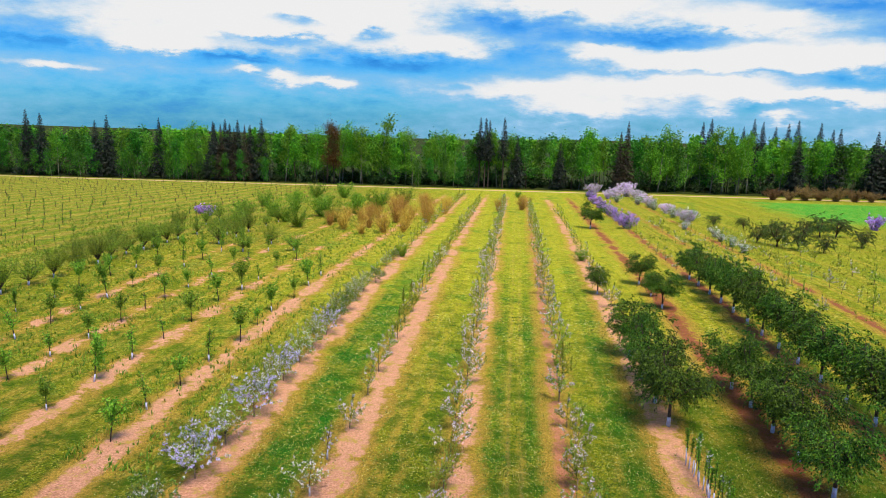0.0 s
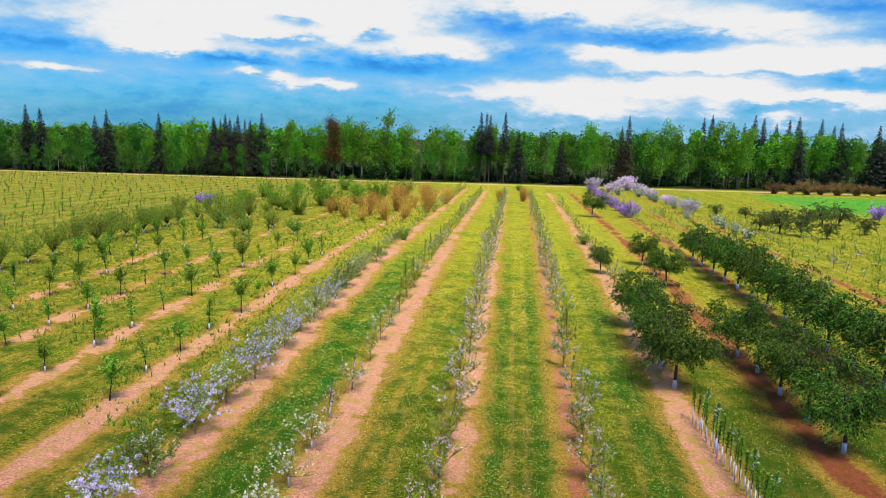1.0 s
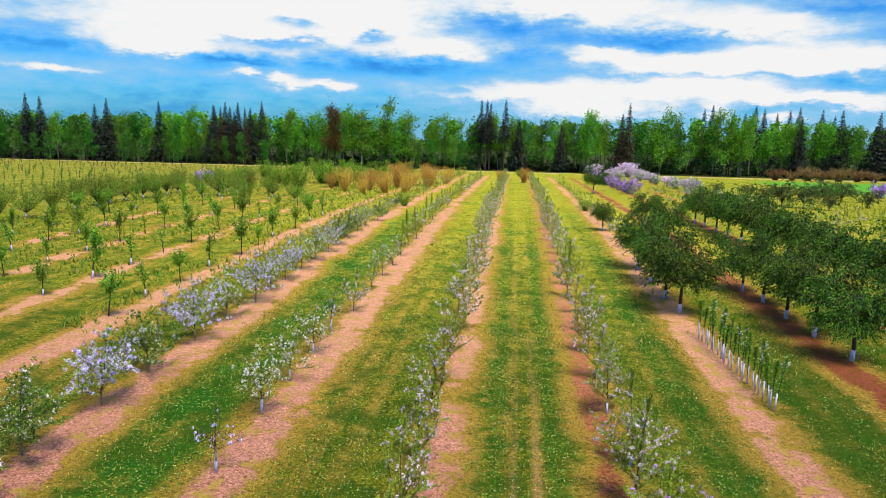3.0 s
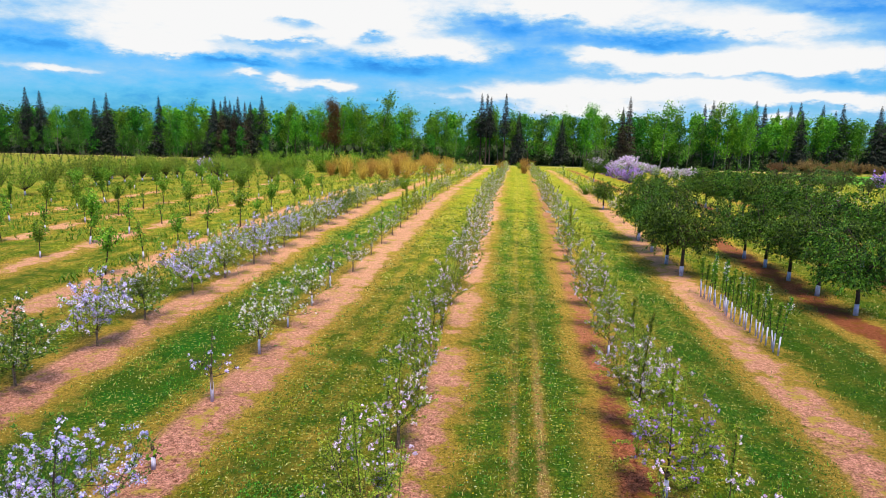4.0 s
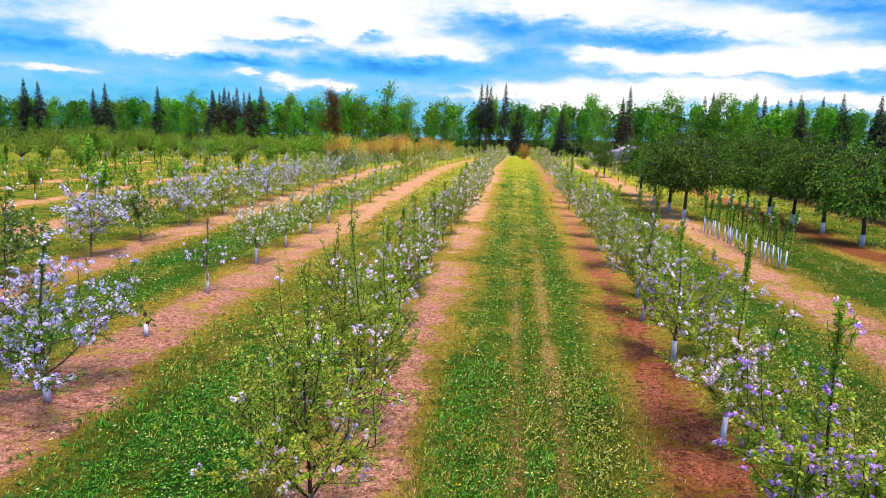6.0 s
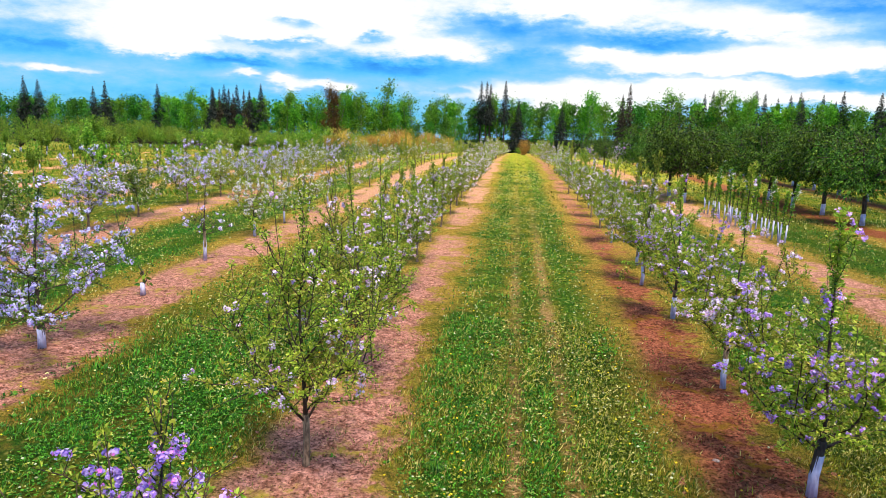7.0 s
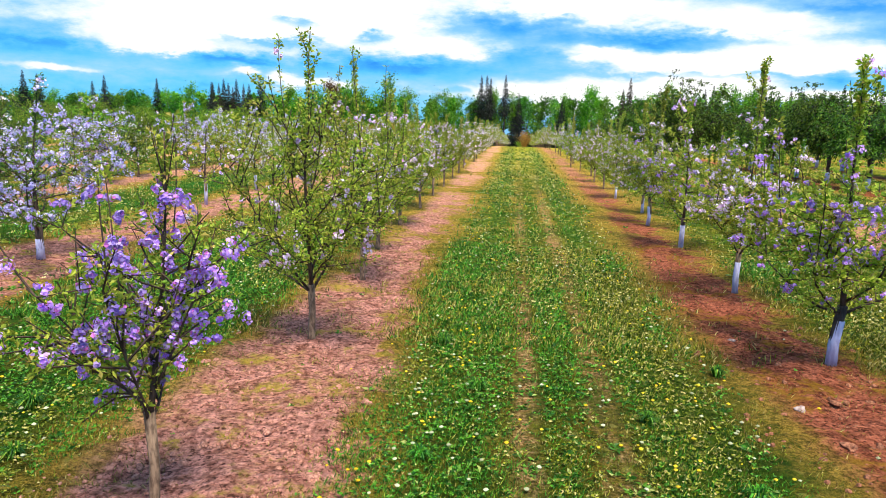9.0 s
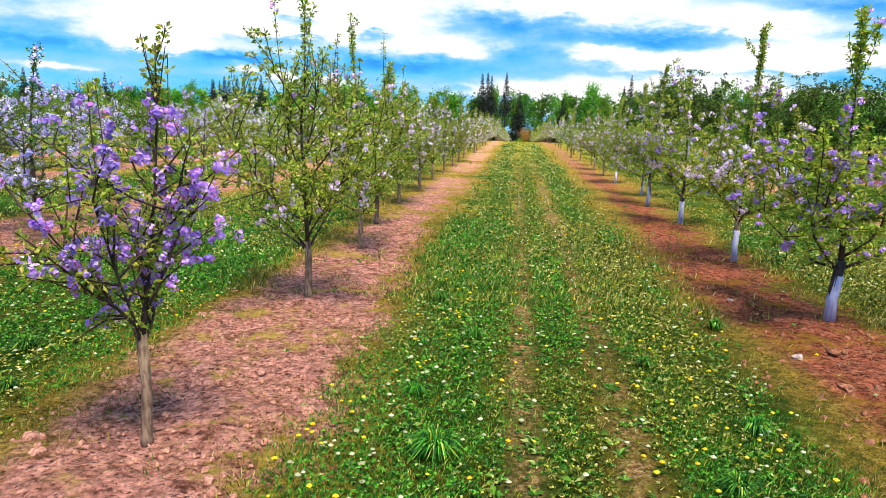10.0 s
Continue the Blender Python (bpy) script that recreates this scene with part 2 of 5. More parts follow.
    dry = n.math("MULTIPLY", wheel, n.ramp(n.math("ADD", streak, n.math("MULTIPLY", fine, 0.5)), 0.58, 0.82))
    g = n.mix(dry, g, GRASS_DRY)
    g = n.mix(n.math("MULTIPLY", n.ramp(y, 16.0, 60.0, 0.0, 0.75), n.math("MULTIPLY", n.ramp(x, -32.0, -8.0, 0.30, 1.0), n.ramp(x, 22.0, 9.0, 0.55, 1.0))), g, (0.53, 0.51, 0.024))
    field = n.math("MULTIPLY", n.ramp(x, -36.0, -44.0), n.ramp(y, 50.0, 70.0))
    furrow = n.math("SINE", n.math("MULTIPLY", n.math("ADD", x, centred(mid, 2.0)), 1.611))
    g = n.mix(n.math("MULTIPLY", field, n.ramp(furrow, 0.2, 0.7, 0.0, 0.75)), g, (0.40, 0.27, 0.06))
    g = n.mix(n.math("MULTIPLY", field, n.ramp(furrow, -0.2, -0.8, 0.0, 0.6)), g, (0.13, 0.24, 0.012))
    g = n.mix(n.math("MULTIPLY", n.ramp(big, 0.58, 0.66, 0, 0.65), n.ramp(tuft, 0.3, 0.6, 0.3, 1.0)), g, (0.030, 0.26, 0.018))
    g = n.mix(n.math("MULTIPLY", n.ramp(x, -16.0, -30.0), n.ramp(n.math("ADD", big, n.math("MULTIPLY", mid, 0.5)), 0.74, 0.96, 0, 0.55)), g, (0.40, 0.27, 0.04))
    far = n.math("MULTIPLY", n.ramp(y, 118.0, 140.0), n.ramp(n.math("ADD", x, n.math("MULTIPLY", big, 20.0)), 62.0, 72.0))
    g = n.mix(n.math("MULTIPLY", far, n.ramp(y, 178.0, 172.0, 0.0, 0.9)), g, (0.05, 0.42, 0.04))
    g = n.mix(n.ramp(crumb, 0.57, 0.68, 0, 0.75), g, (0.66, 0.64, 0.18))
    patch = n.noise(pos, 0.45, 5, 0.65)
    g = n.mix(n.ramp(patch, 0.56, 0.66, 0, 0.5), g, (0.035, 0.14, 0.008))
    g = n.mix(n.ramp(patch, 0.44, 0.34, 0, 0.5), g, (0.38, 0.30, 0.035))
    # lusher bands beside the wheel tracks and deep green lanes
    mid_lane = n.math("ABSOLUTE", n.math("SUBTRACT", x, 0.55))
    bands = n.math("MULTIPLY", n.ramp(mid_lane, 1.9, 1.3), n.ramp(mid_lane, 0.35, 0.65))
    # lush lane at x -9.3; at -4.2 and 6 shade is painted in too
    lush_shade = n.math("MAXIMUM", n.math("MAXIMUM", n.ramp(n.math("ABSOLUTE", n.math("ADD", x, 9.3)), 1.5, 0.8), n.math("MULTIPLY", n.ramp(n.math("ABSOLUTE", n.math("ADD", x, 4.2)), 1.6, 0.9), n.ramp(y, 12.0, 6.0))), n.math("MULTIPLY", n.ramp(n.math("ABSOLUTE", n.math("SUBTRACT", x, 6.0)), 1.3, 0.5), 0.8))
    deep = n.math("MULTIPLY", n.math("MAXIMUM", n.math("MULTIPLY", bands, 0.7), lush_shade), n.ramp(n.math("ADD", n.math("MULTIPLY", patch, 0.6), n.math("MULTIPLY", tuft, 0.4)), 0.38, 0.58, 0.1, 0.95))
    g = n.mix(n.math("MULTIPLY", deep, n.ramp(y, 90.0, 40.0)), g, (0.010, 0.17, 0.012))
    # dark threads: painted shade between fine blades
    g = n.mix(n.ramp(thread, 0.52, 0.40, 0, 0.75), g, (0.006, 0.022, 0.002))
    g = n.mix(n.ramp(thread, 0.58, 0.68, 0, 0.5), g, (0.42, 0.44, 0.05))
    mottle = n.noise(pos, 2.6, 7, 0.82)
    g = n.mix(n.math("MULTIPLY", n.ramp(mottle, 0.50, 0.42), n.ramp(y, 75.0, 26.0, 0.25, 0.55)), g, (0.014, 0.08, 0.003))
    # single plants: gaps painted dark as shade, bright leaves and pale seed heads, coarser where the grass stands
    # rougher
    for scale, near_y, far_y in ((11.0, 60.0, 30.0), (3.6, 26.0, 60.0)):
        v = n.put("ShaderNodeTexVoronoi", {"Vector": pos, "Scale": scale, "Randomness": 1.0})
        pick = n.put("ShaderNodeSeparateColor", {0: v.outputs["Color"]}).outputs[0]
        dot = n.math("MULTIPLY", n.ramp(v.outputs["Distance"], 0.50, 0.22), n.ramp(y, near_y, far_y))
        g = n.mix(n.math("MULTIPLY", dot, n.ramp(pick, 0.42, 0.36, 0.0, 0.6)), g, (0.006, 0.040, 0.002))
        g = n.mix(n.math("MULTIPLY", dot, n.math("MULTIPLY", n.ramp(pick, 0.48, 0.52), n.ramp(pick, 0.72, 0.68, 0.0, 0.6))), g, (0.21, 0.31, 0.012))
        g = n.mix(n.math("MULTIPLY", dot, n.ramp(pick, 0.76, 0.80, 0.0, 0.7)), g, (0.62, 0.56, 0.13))
    # shade about the cherries, painted into the grass as dark green
    cherry_shade = n.math("MULTIPLY", n.ramp(x, 4.8, 7.5), n.ramp(y, 48.0, 24.0))
    g = n.mix(n.math("MULTIPLY", cherry_shade, 0.6), g, (0.016, 0.07, 0.004))
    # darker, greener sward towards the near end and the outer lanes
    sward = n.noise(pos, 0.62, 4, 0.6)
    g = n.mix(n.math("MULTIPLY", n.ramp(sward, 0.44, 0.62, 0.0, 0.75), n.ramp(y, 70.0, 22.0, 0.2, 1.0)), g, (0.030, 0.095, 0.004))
    # shade between the standing blades, painted as a darker ground towards the near end
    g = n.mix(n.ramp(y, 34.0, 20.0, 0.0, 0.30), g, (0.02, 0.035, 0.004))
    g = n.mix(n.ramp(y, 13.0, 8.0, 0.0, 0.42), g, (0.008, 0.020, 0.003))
    rut = n.math("MINIMUM", n.math("ABSOLUTE", n.math("SUBTRACT", x, 0.28)), n.math("ABSOLUTE", n.math("SUBTRACT", x, 0.86)))
    rut = n.math("ADD", rut, n.math("ADD", centred(tuft, 0.16), centred(mid, 0.34)))
    worn = n.math("MULTIPLY", n.ramp(rut, 0.16, 0.04), n.ramp(n.math("ADD", n.math("MULTIPLY", streak, 0.5), n.math("MULTIPLY", tuft, 0.5)), 0.44, 0.58, 0.1, 1.0))
    worn = n.math("MULTIPLY", worn, n.ramp(y, 26.0, 7.0, 0.25, 0.9))
    g = n.mix(worn, g, n.mix(n.ramp(crumb, 0.42, 0.60), (0.16, 0.075, 0.03), (0.60, 0.36, 0.17)))
    # bare soil
    c = n.mix(n.ramp(fine, 0.33, 0.62), SOIL_B, SOIL_A)
    c = n.mix(n.ramp(mid, 0.45, 0.62, 0, 0.5), c, (0.44, 0.20, 0.11))
    # hollows between crumbs darkened, their shade put into the soil colour
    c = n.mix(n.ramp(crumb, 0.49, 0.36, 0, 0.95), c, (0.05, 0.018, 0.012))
    c = n.mix(n.ramp(crumb, 0.58, 0.70, 0, 0.6), c, (0.86, 0.52, 0.42))
    c = n.mix(n.ramp(tuft, 0.46, 0.36, 0, 0.5), c, (0.24, 0.10, 0.06))
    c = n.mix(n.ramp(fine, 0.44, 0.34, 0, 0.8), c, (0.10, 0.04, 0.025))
    # crevice shade painted in the gaps between lumps
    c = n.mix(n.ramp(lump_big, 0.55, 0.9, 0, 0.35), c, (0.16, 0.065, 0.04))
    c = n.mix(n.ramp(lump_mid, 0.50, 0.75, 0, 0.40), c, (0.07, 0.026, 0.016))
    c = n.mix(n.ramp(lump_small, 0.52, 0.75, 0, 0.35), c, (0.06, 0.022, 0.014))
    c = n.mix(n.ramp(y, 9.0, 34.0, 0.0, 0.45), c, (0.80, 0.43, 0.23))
    weeds = n.ramp(n.math("ADD", mid, n.math("MULTIPLY", fine, 0.5)), n.ramp(x, 1.0, 2.0, 0.77, 0.75), n.ramp(x, 1.0, 2.0, 0.91, 0.89))
    c = n.mix(n.math("MULTIPLY", weeds, 0.8), c, (0.40, 0.30, 0.035))
    red = n.math("MAXIMUM", n.ramp(x, 10.0, 12.0), n.math("MULTIPLY", n.ramp(x, 1.4, 2.2), n.ramp(x, 5.2, 4.4)))
    c = n.put("ShaderNodeMix", {0: n.math("MULTIPLY", red, n.ramp(y, 40.0, 12.0, 0.5, 1.0)), 6: c, 7: (0.64, 0.45, 0.33, 1)}, data_type="RGBA", blend_type="MULTIPLY").outputs[2]
    # darker red-brown soil along the cherry rows, with their shade painted in
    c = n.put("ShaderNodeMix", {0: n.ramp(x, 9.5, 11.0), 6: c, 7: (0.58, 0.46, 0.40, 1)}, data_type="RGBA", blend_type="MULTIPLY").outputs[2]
    soil = n.math("MULTIPLY", strip, inside)
    rim = n.math("MULTIPLY", n.ramp(edge, n.ramp(y, 6.0, 14.0, 1.6, 1.85), n.ramp(y, 6.0, 14.0, 0.9, 1.15)), inside)
    col = n.mix(n.math("MULTIPLY", rim, n.math("MULTIPLY", n.ramp(fine, 0.36, 0.54, 0.25, 0.85), n.ramp(y, 9.0, 20.0, 0.60, 0.85))), g, n.mix(n.ramp(n.math("ADD", n.math("MULTIPLY", thread, 0.5), n.math("MULTIPLY", crumb, 0.5)), 0.42, 0.58), (0.17, 0.095, 0.016), (0.70, 0.39, 0.08)))
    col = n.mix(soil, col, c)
    # dirt track along the edge of the wood
    track = n.math("ABSOLUTE", n.math("ADD", n.math("SUBTRACT", y, 189.5), n.math("MULTIPLY", mid, 1.2)))
    col = n.mix(n.ramp(track, 1.8, 1.0), col, (0.56, 0.38, 0.27))
    # ground inside the wood nearly black: the trees' shade painted into its colour
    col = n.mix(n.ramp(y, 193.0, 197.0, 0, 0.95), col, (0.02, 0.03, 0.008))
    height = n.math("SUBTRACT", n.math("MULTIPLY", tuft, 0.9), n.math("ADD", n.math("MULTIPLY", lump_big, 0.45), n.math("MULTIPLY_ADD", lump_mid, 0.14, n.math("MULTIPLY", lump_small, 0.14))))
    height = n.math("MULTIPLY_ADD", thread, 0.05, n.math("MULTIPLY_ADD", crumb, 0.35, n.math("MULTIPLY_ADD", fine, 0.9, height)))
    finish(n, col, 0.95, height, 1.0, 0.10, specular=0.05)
    return m


mat_ground = ground_material()


# ---------------------------------------------------------------- mesh helpers
def link_mesh(name, verts, faces, mat, parent=None, label=""):
    me = bpy.data.meshes.new(name)
    me.from_pydata(verts, [], faces)
    me.materials.append(mat)
    ob = new(name, me)
    ob.parent = parent
    if label:
        ob["label"] = label
    return ob


def empty(name):
    ob = new(name)
    ob.empty_display_size = 0.3
    return ob


class Mass:
    """Vertices and faces of one mesh."""

    def __init__(self):
        self.v, self.f = [], []

    def tube(self, points, radii, sides=5, cap=True):
        base = len(self.v)
        n = len(points)
        for i, p in enumerate(points):
            a, b = points[max(i - 1, 0)], points[min(i + 1, n - 1)]
            d = (b - a).normalized()
            u = d.orthogonal().normalized()
            w_ = d.cross(u)
            for k in range(sides):
                t = 2 * math.pi * k / sides
                self.v.append(p + (u * math.cos(t) + w_ * math.sin(t)) * radii[i])
        for i in range(n - 1):
            for k in range(sides):
                a, b = base + i * sides + k, base + i * sides + (k + 1) % sides
                self.f.append((a, b, b + sides, a + sides))
        if cap:
            self.f.append(tuple(base + (n - 1) * sides + k for k in range(sides)))
            self.f.append(tuple(base + sides - 1 - k for k in range(sides)))

    def leaf(self, p, d, size, rnd, width=0.5, droop=0.0):
        side = Vector((rnd.gauss(0, 1), rnd.gauss(0, 1), rnd.gauss(0, 1)))
        side = (side - d * side.dot(d))
        if side.length < 1e-4:
            side = d.orthogonal()
        side.normalize()
        b = len(self.v)
        mid = p + d * size * 0.5
        tip = p + d * size + Vector((0, 0, -droop * size))
        nrm = d.cross(side) * size * 0.12
        self.v += [p, mid + side * size * width * 0.5 + nrm, tip, mid - side * size * width * 0.5 + nrm]
        self.f.append((b, b + 1, b + 2, b + 3))

    def blob(self, p, r, rnd, n, petal=0.0):
        """A blossom cluster of n small petals that face outwards."""
        for _ in range(n):
            d = Vector((rnd.gauss(0, 1), rnd.gauss(0, 1), rnd.gauss(0.25, 1))).normalized()
            q = p + d * r * rnd.uniform(0.25, 1.0)
            u = d.orthogonal().normalized()
            u = (Matrix.Rotation(rnd.uniform(0, 6.28), 3, d) @ u)
            w_ = d.cross(u)
            s = petal * rnd.uniform(0.75, 1.25) if petal else r * rnd.uniform(0.20, 0.33)
            b = len(self.v)
            self.v += [q + u * s, q + w_ * s * 0.9 + d * s * 0.25, q - u * s, q - w_ * s * 0.9 + d * s * 0.25]
            self.f.append((b, b + 1, b + 2, b + 3))

    def make(self, name, mat, parent=None, label="", smooth=False):
        ob = link_mesh(name, self.v, self.f, mat, parent, label)
        if smooth:
            ob.data.shade_smooth()
        return ob


def bent(p, d, length, rnd, steps=4, up=0.15, wild=0.12):
    """A twig's line that starts at p along d and turns upwards."""
    pts = [p.copy()]
    d = d.normalized()
    for _ in range(steps):
        d = (d + Vector((rnd.gauss(0, wild), rnd.gauss(0, wild), up + rnd.gauss(0, wild)))).normalized()
        pts.append(pts[-1] + d * length / steps)
    return pts


def taper(a, b, n):
    return [a + (b - a) * i / (n - 1) for i in range(n)]


def terrain(x, y):
    """Height of the ground: level near the camera, falling away gently towards the wood."""
    s = 0.5 * ((y - 62) + math.sqrt((y - 62) ** 2 + 120.0))
    s = min(s, 1500.0)
    xx = max(-260.0, min(260.0, x))
    return 0.018 - 0.038 * s + 0.013 * xx * min(s, 300.0) / 138.0


# ---------------------------------------------------------------- kinds of trees
def along(line, t):
    """The point and direction at the fraction t of a line."""
    t = min(max(t, 0.0), 0.999)
    k = int(t * (len(line) - 1))
    return line[k].lerp(line[k + 1], t * (len(line) - 1) - k), (line[k + 1] - line[k]).normalized()


def apple_tree(seed, crown=2.2, tip=2.7, fork=0.6, limbs=7, reach=1.15, leaves=1500, blossoms=90, bloom=mat_pink, guard=0.0,
               fine=True, leafmat=None, spread_out=0.9, whips=5, label="", petals=22, cluster=0.056, leaf_size=0.043, petal=0.0, lean=(0.0, 0.0), rise=(-0.05, 0.95), girth=1.0, stem_mat=None, twigs_each=9):
    """A young apple tree: short trunk, a fork of rising limbs with twigs, tall whips, leaves and blossom."""
    r = random.Random(seed)
    root = empty("apple_tree")
    rad = 0.036 * girth if fine else 0.034
    base, mid = Vector((0, 0, -0.06)), Vector((r.gauss(0, 0.012) + lean[0] * 0.5, r.gauss(0, 0.012) + lean[1] * 0.5, fork * 0.5))
    top = Vector((lean[0], lean[1], fork))
    trunk, rest = Mass(), Mass()
    trunk.tube([base, Vector((0, 0, 0.03)), mid, top], [rad * 1.35, rad * 1.05, rad * 0.92, rad], 9 if fine else 5)
    twigs, owner, limb_masses = [], [], []
    n = 6 if fine else 3
    turn = r.uniform(0, 6.28)
    leader = bent(top - Vector((0, 0, 0.05)), Vector((r.gauss(0, 0.10), r.gauss(0, 0.10), 1)), tip - fork, r, 8, 0.12, 0.05)
    starts = [(top - Vector((0, 0, r.uniform(0.0, 0.10))), leader, 0.62, 0.85)]
    for i in range(limbs):
        a = turn + i * 2.4 + r.uniform(-0.35, 0.35)
        p, _ = along(leader, 0.0 if i < 3 else (i - 2) / limbs * 0.45)
        d = Vector((math.cos(a) * spread_out, math.sin(a) * spread_out, r.uniform(*rise)))
        ln = reach * r.uniform(0.8, 1.15) * (1.0 - 0.35 * i / limbs)
        line = bent(p - Vector((0, 0, 0.03)), d, ln, r, n, 0.10, 0.15)
        over = line[-1].z - crown
        if over > 0:
            line = [Vector((q.x, q.y, q.z - over * j / (len(line) - 1))) for j, q in enumerate(line)]
        starts.append((p, line, 0.36 - 0.12 * i / limbs, 1.0))
    for which, (p, line, thick, span) in enumerate(starts):
        m = Mass() if fine else rest
        m.tube(line, [0.004 + (rad * thick - 0.004) * (1 - j / (len(line) - 1)) ** 1.3 for j in range(len(line))], 6 if fine else 3)
        twigs.append(line)
        owner.append(which)
        count = (twigs_each + 3 if line is leader else twigs_each) if fine else 3
        for _ in range(count):
            f = r.uniform(0.15, 0.97)
            q, dd = along(line, f)
            if q.z > crown and line is leader:
                if fine:
                    sh = bent(q, dd * 0.9 + Vector((r.gauss(0, 0.5), r.gauss(0, 0.5), 0.5)), (leader[-1].z - q.z) * r.uniform(0.35, 0.75) + 0.12, r, 3, 0.2, 0.06)
                    m.tube(sh, taper(0.0042, 0.0022, 4), 3, cap=False)
                    twigs.append(sh)
                    owner.append(which)
                continue
            d2 = (dd * 0.55 + Vector((r.gauss(0, 0.62), r.gauss(0, 0.62), r.uniform(-0.5, 0.6)))).normalized()
            tw = bent(q, d2, reach * r.uniform(0.22, 0.5), r, 3, 0.10, 0.14)
            m.tube(tw, taper(0.0075, 0.003, 4), 3, cap=False)
            twigs.append(tw)
            owner.append(which)
            if fine:
                for _ in range(1):
                    q2, dd2 = along(tw, r.uniform(0.3, 0.9))
                    sp = bent(q2, dd2 * 0.4 + Vector((r.gauss(0, 0.7), r.gauss(0, 0.7), r.gauss(0.2, 0.5))), r.uniform(0.07, 0.2), r, 2, 0.05, 0.1)
                    m.tube(sp, taper(0.004, 0.002, 3), 3, cap=False)
                    twigs.append(sp)
                    owner.append(which)
        limb_masses.append(m)
    for _ in range(whips):
        grown = r.randrange(len(starts))
        line = starts[grown][1]
        q, dd = along(line, r.uniform(0.5, 0.95))
        ln = max(0.25, min(tip - q.z, 1.1)) * r.uniform(0.55, 0.95)
        sh = bent(q, Vector((r.gauss(0, 0.16), r.gauss(0, 0.16), 1)), ln, r, 4, 0.15, 0.04)
        limb_masses[grown].tube(sh, taper(0.007, 0.0028, 5), 4 if fine else 3, cap=False)
        twigs.append(sh)
        owner.append(grown)
    twigs += [leader[4:], leader[5:]]
    owner += [0, 0]
    sets = len(starts) if fine else 1
    foliage, flowers = [Mass() for _ in range(sets)], [Mass() for _ in range(sets)]
    weights = [sum((b - a).length for a, b in zip(l, l[1:])) for l in twigs]
    size = leaf_size * (1.0 if fine else 2.1)
    for pick in r.choices(range(len(twigs)), weights, k=leaves // 4):
        q, dd = along(twigs[pick], r.uniform(0.1, 1.0))
        spray = foliage[owner[pick] % sets]
        for _ in range(4):
            d = (dd * 0.5 + Vector((r.gauss(0, 0.8), r.gauss(0, 0.8), r.gauss(0.25, 0.6)))).normalized()
            spray.leaf(q + d * 0.015, d, size * r.uniform(0.55, 1.3), r, 0.5, 0.15)
    for pick in r.choices(range(len(twigs)), weights, k=blossoms):
        q, dd = along(twigs[pick], r.uniform(0.2, 1.0))
        if q.z > crown + 0.12 and r.random() < 0.85:
            continue
        off = Vector((r.gauss(0, 0.025), r.gauss(0, 0.025), r.gauss(0.01, 0.025)))
        bunch = flowers[owner[pick] % sets]
        wide = cluster * r.uniform(0.55, 1.35)
        if not petal:
            bunch.blob(q + off, wide, r, petals)
            continue
        for _ in range(3):
            side = Vector((r.gauss(0, 0.55), r.gauss(0, 0.55), r.gauss(0, 0.45))) * wide
            bunch.blob(q + off + side, wide * r.uniform(0.45, 0.8), r, petals // 3 + 2, petal)
    stem = trunk.make("trunk", stem_mat or mat_bark_grey, root, "" if stem_mat else "grey-brown smooth bark", smooth=True)
    holders = [m.make("branch", mat_bark, root, smooth=True) for m in limb_masses] if fine else [rest.make("crown_wood", mat_bark, root, smooth=True)]
    for holder, spray, bunch in zip(holders, foliage, flowers):
        if spray.f:
            spray.make("foliage", leafmat or mat_leaf, holder if fine else root)
        if bunch.f:
            bunch.make("blossom", bloom, holder if fine else root)
    if guard:
        g = Mass()
        pts = [Vector((0, 0, 0.0)), mid * (guard * 0.5 / mid.z), top * (guard / fork)]
        g.tube(pts, [0.009 + rad * 0.95, 0.008 + rad * 0.86, 0.007 + rad * 0.86], 10 if fine else 6)
        g.make("trunk_guard", mat_limewash, stem, "white tree guard", smooth=True)
    return tagged(root, label, "apple tree")


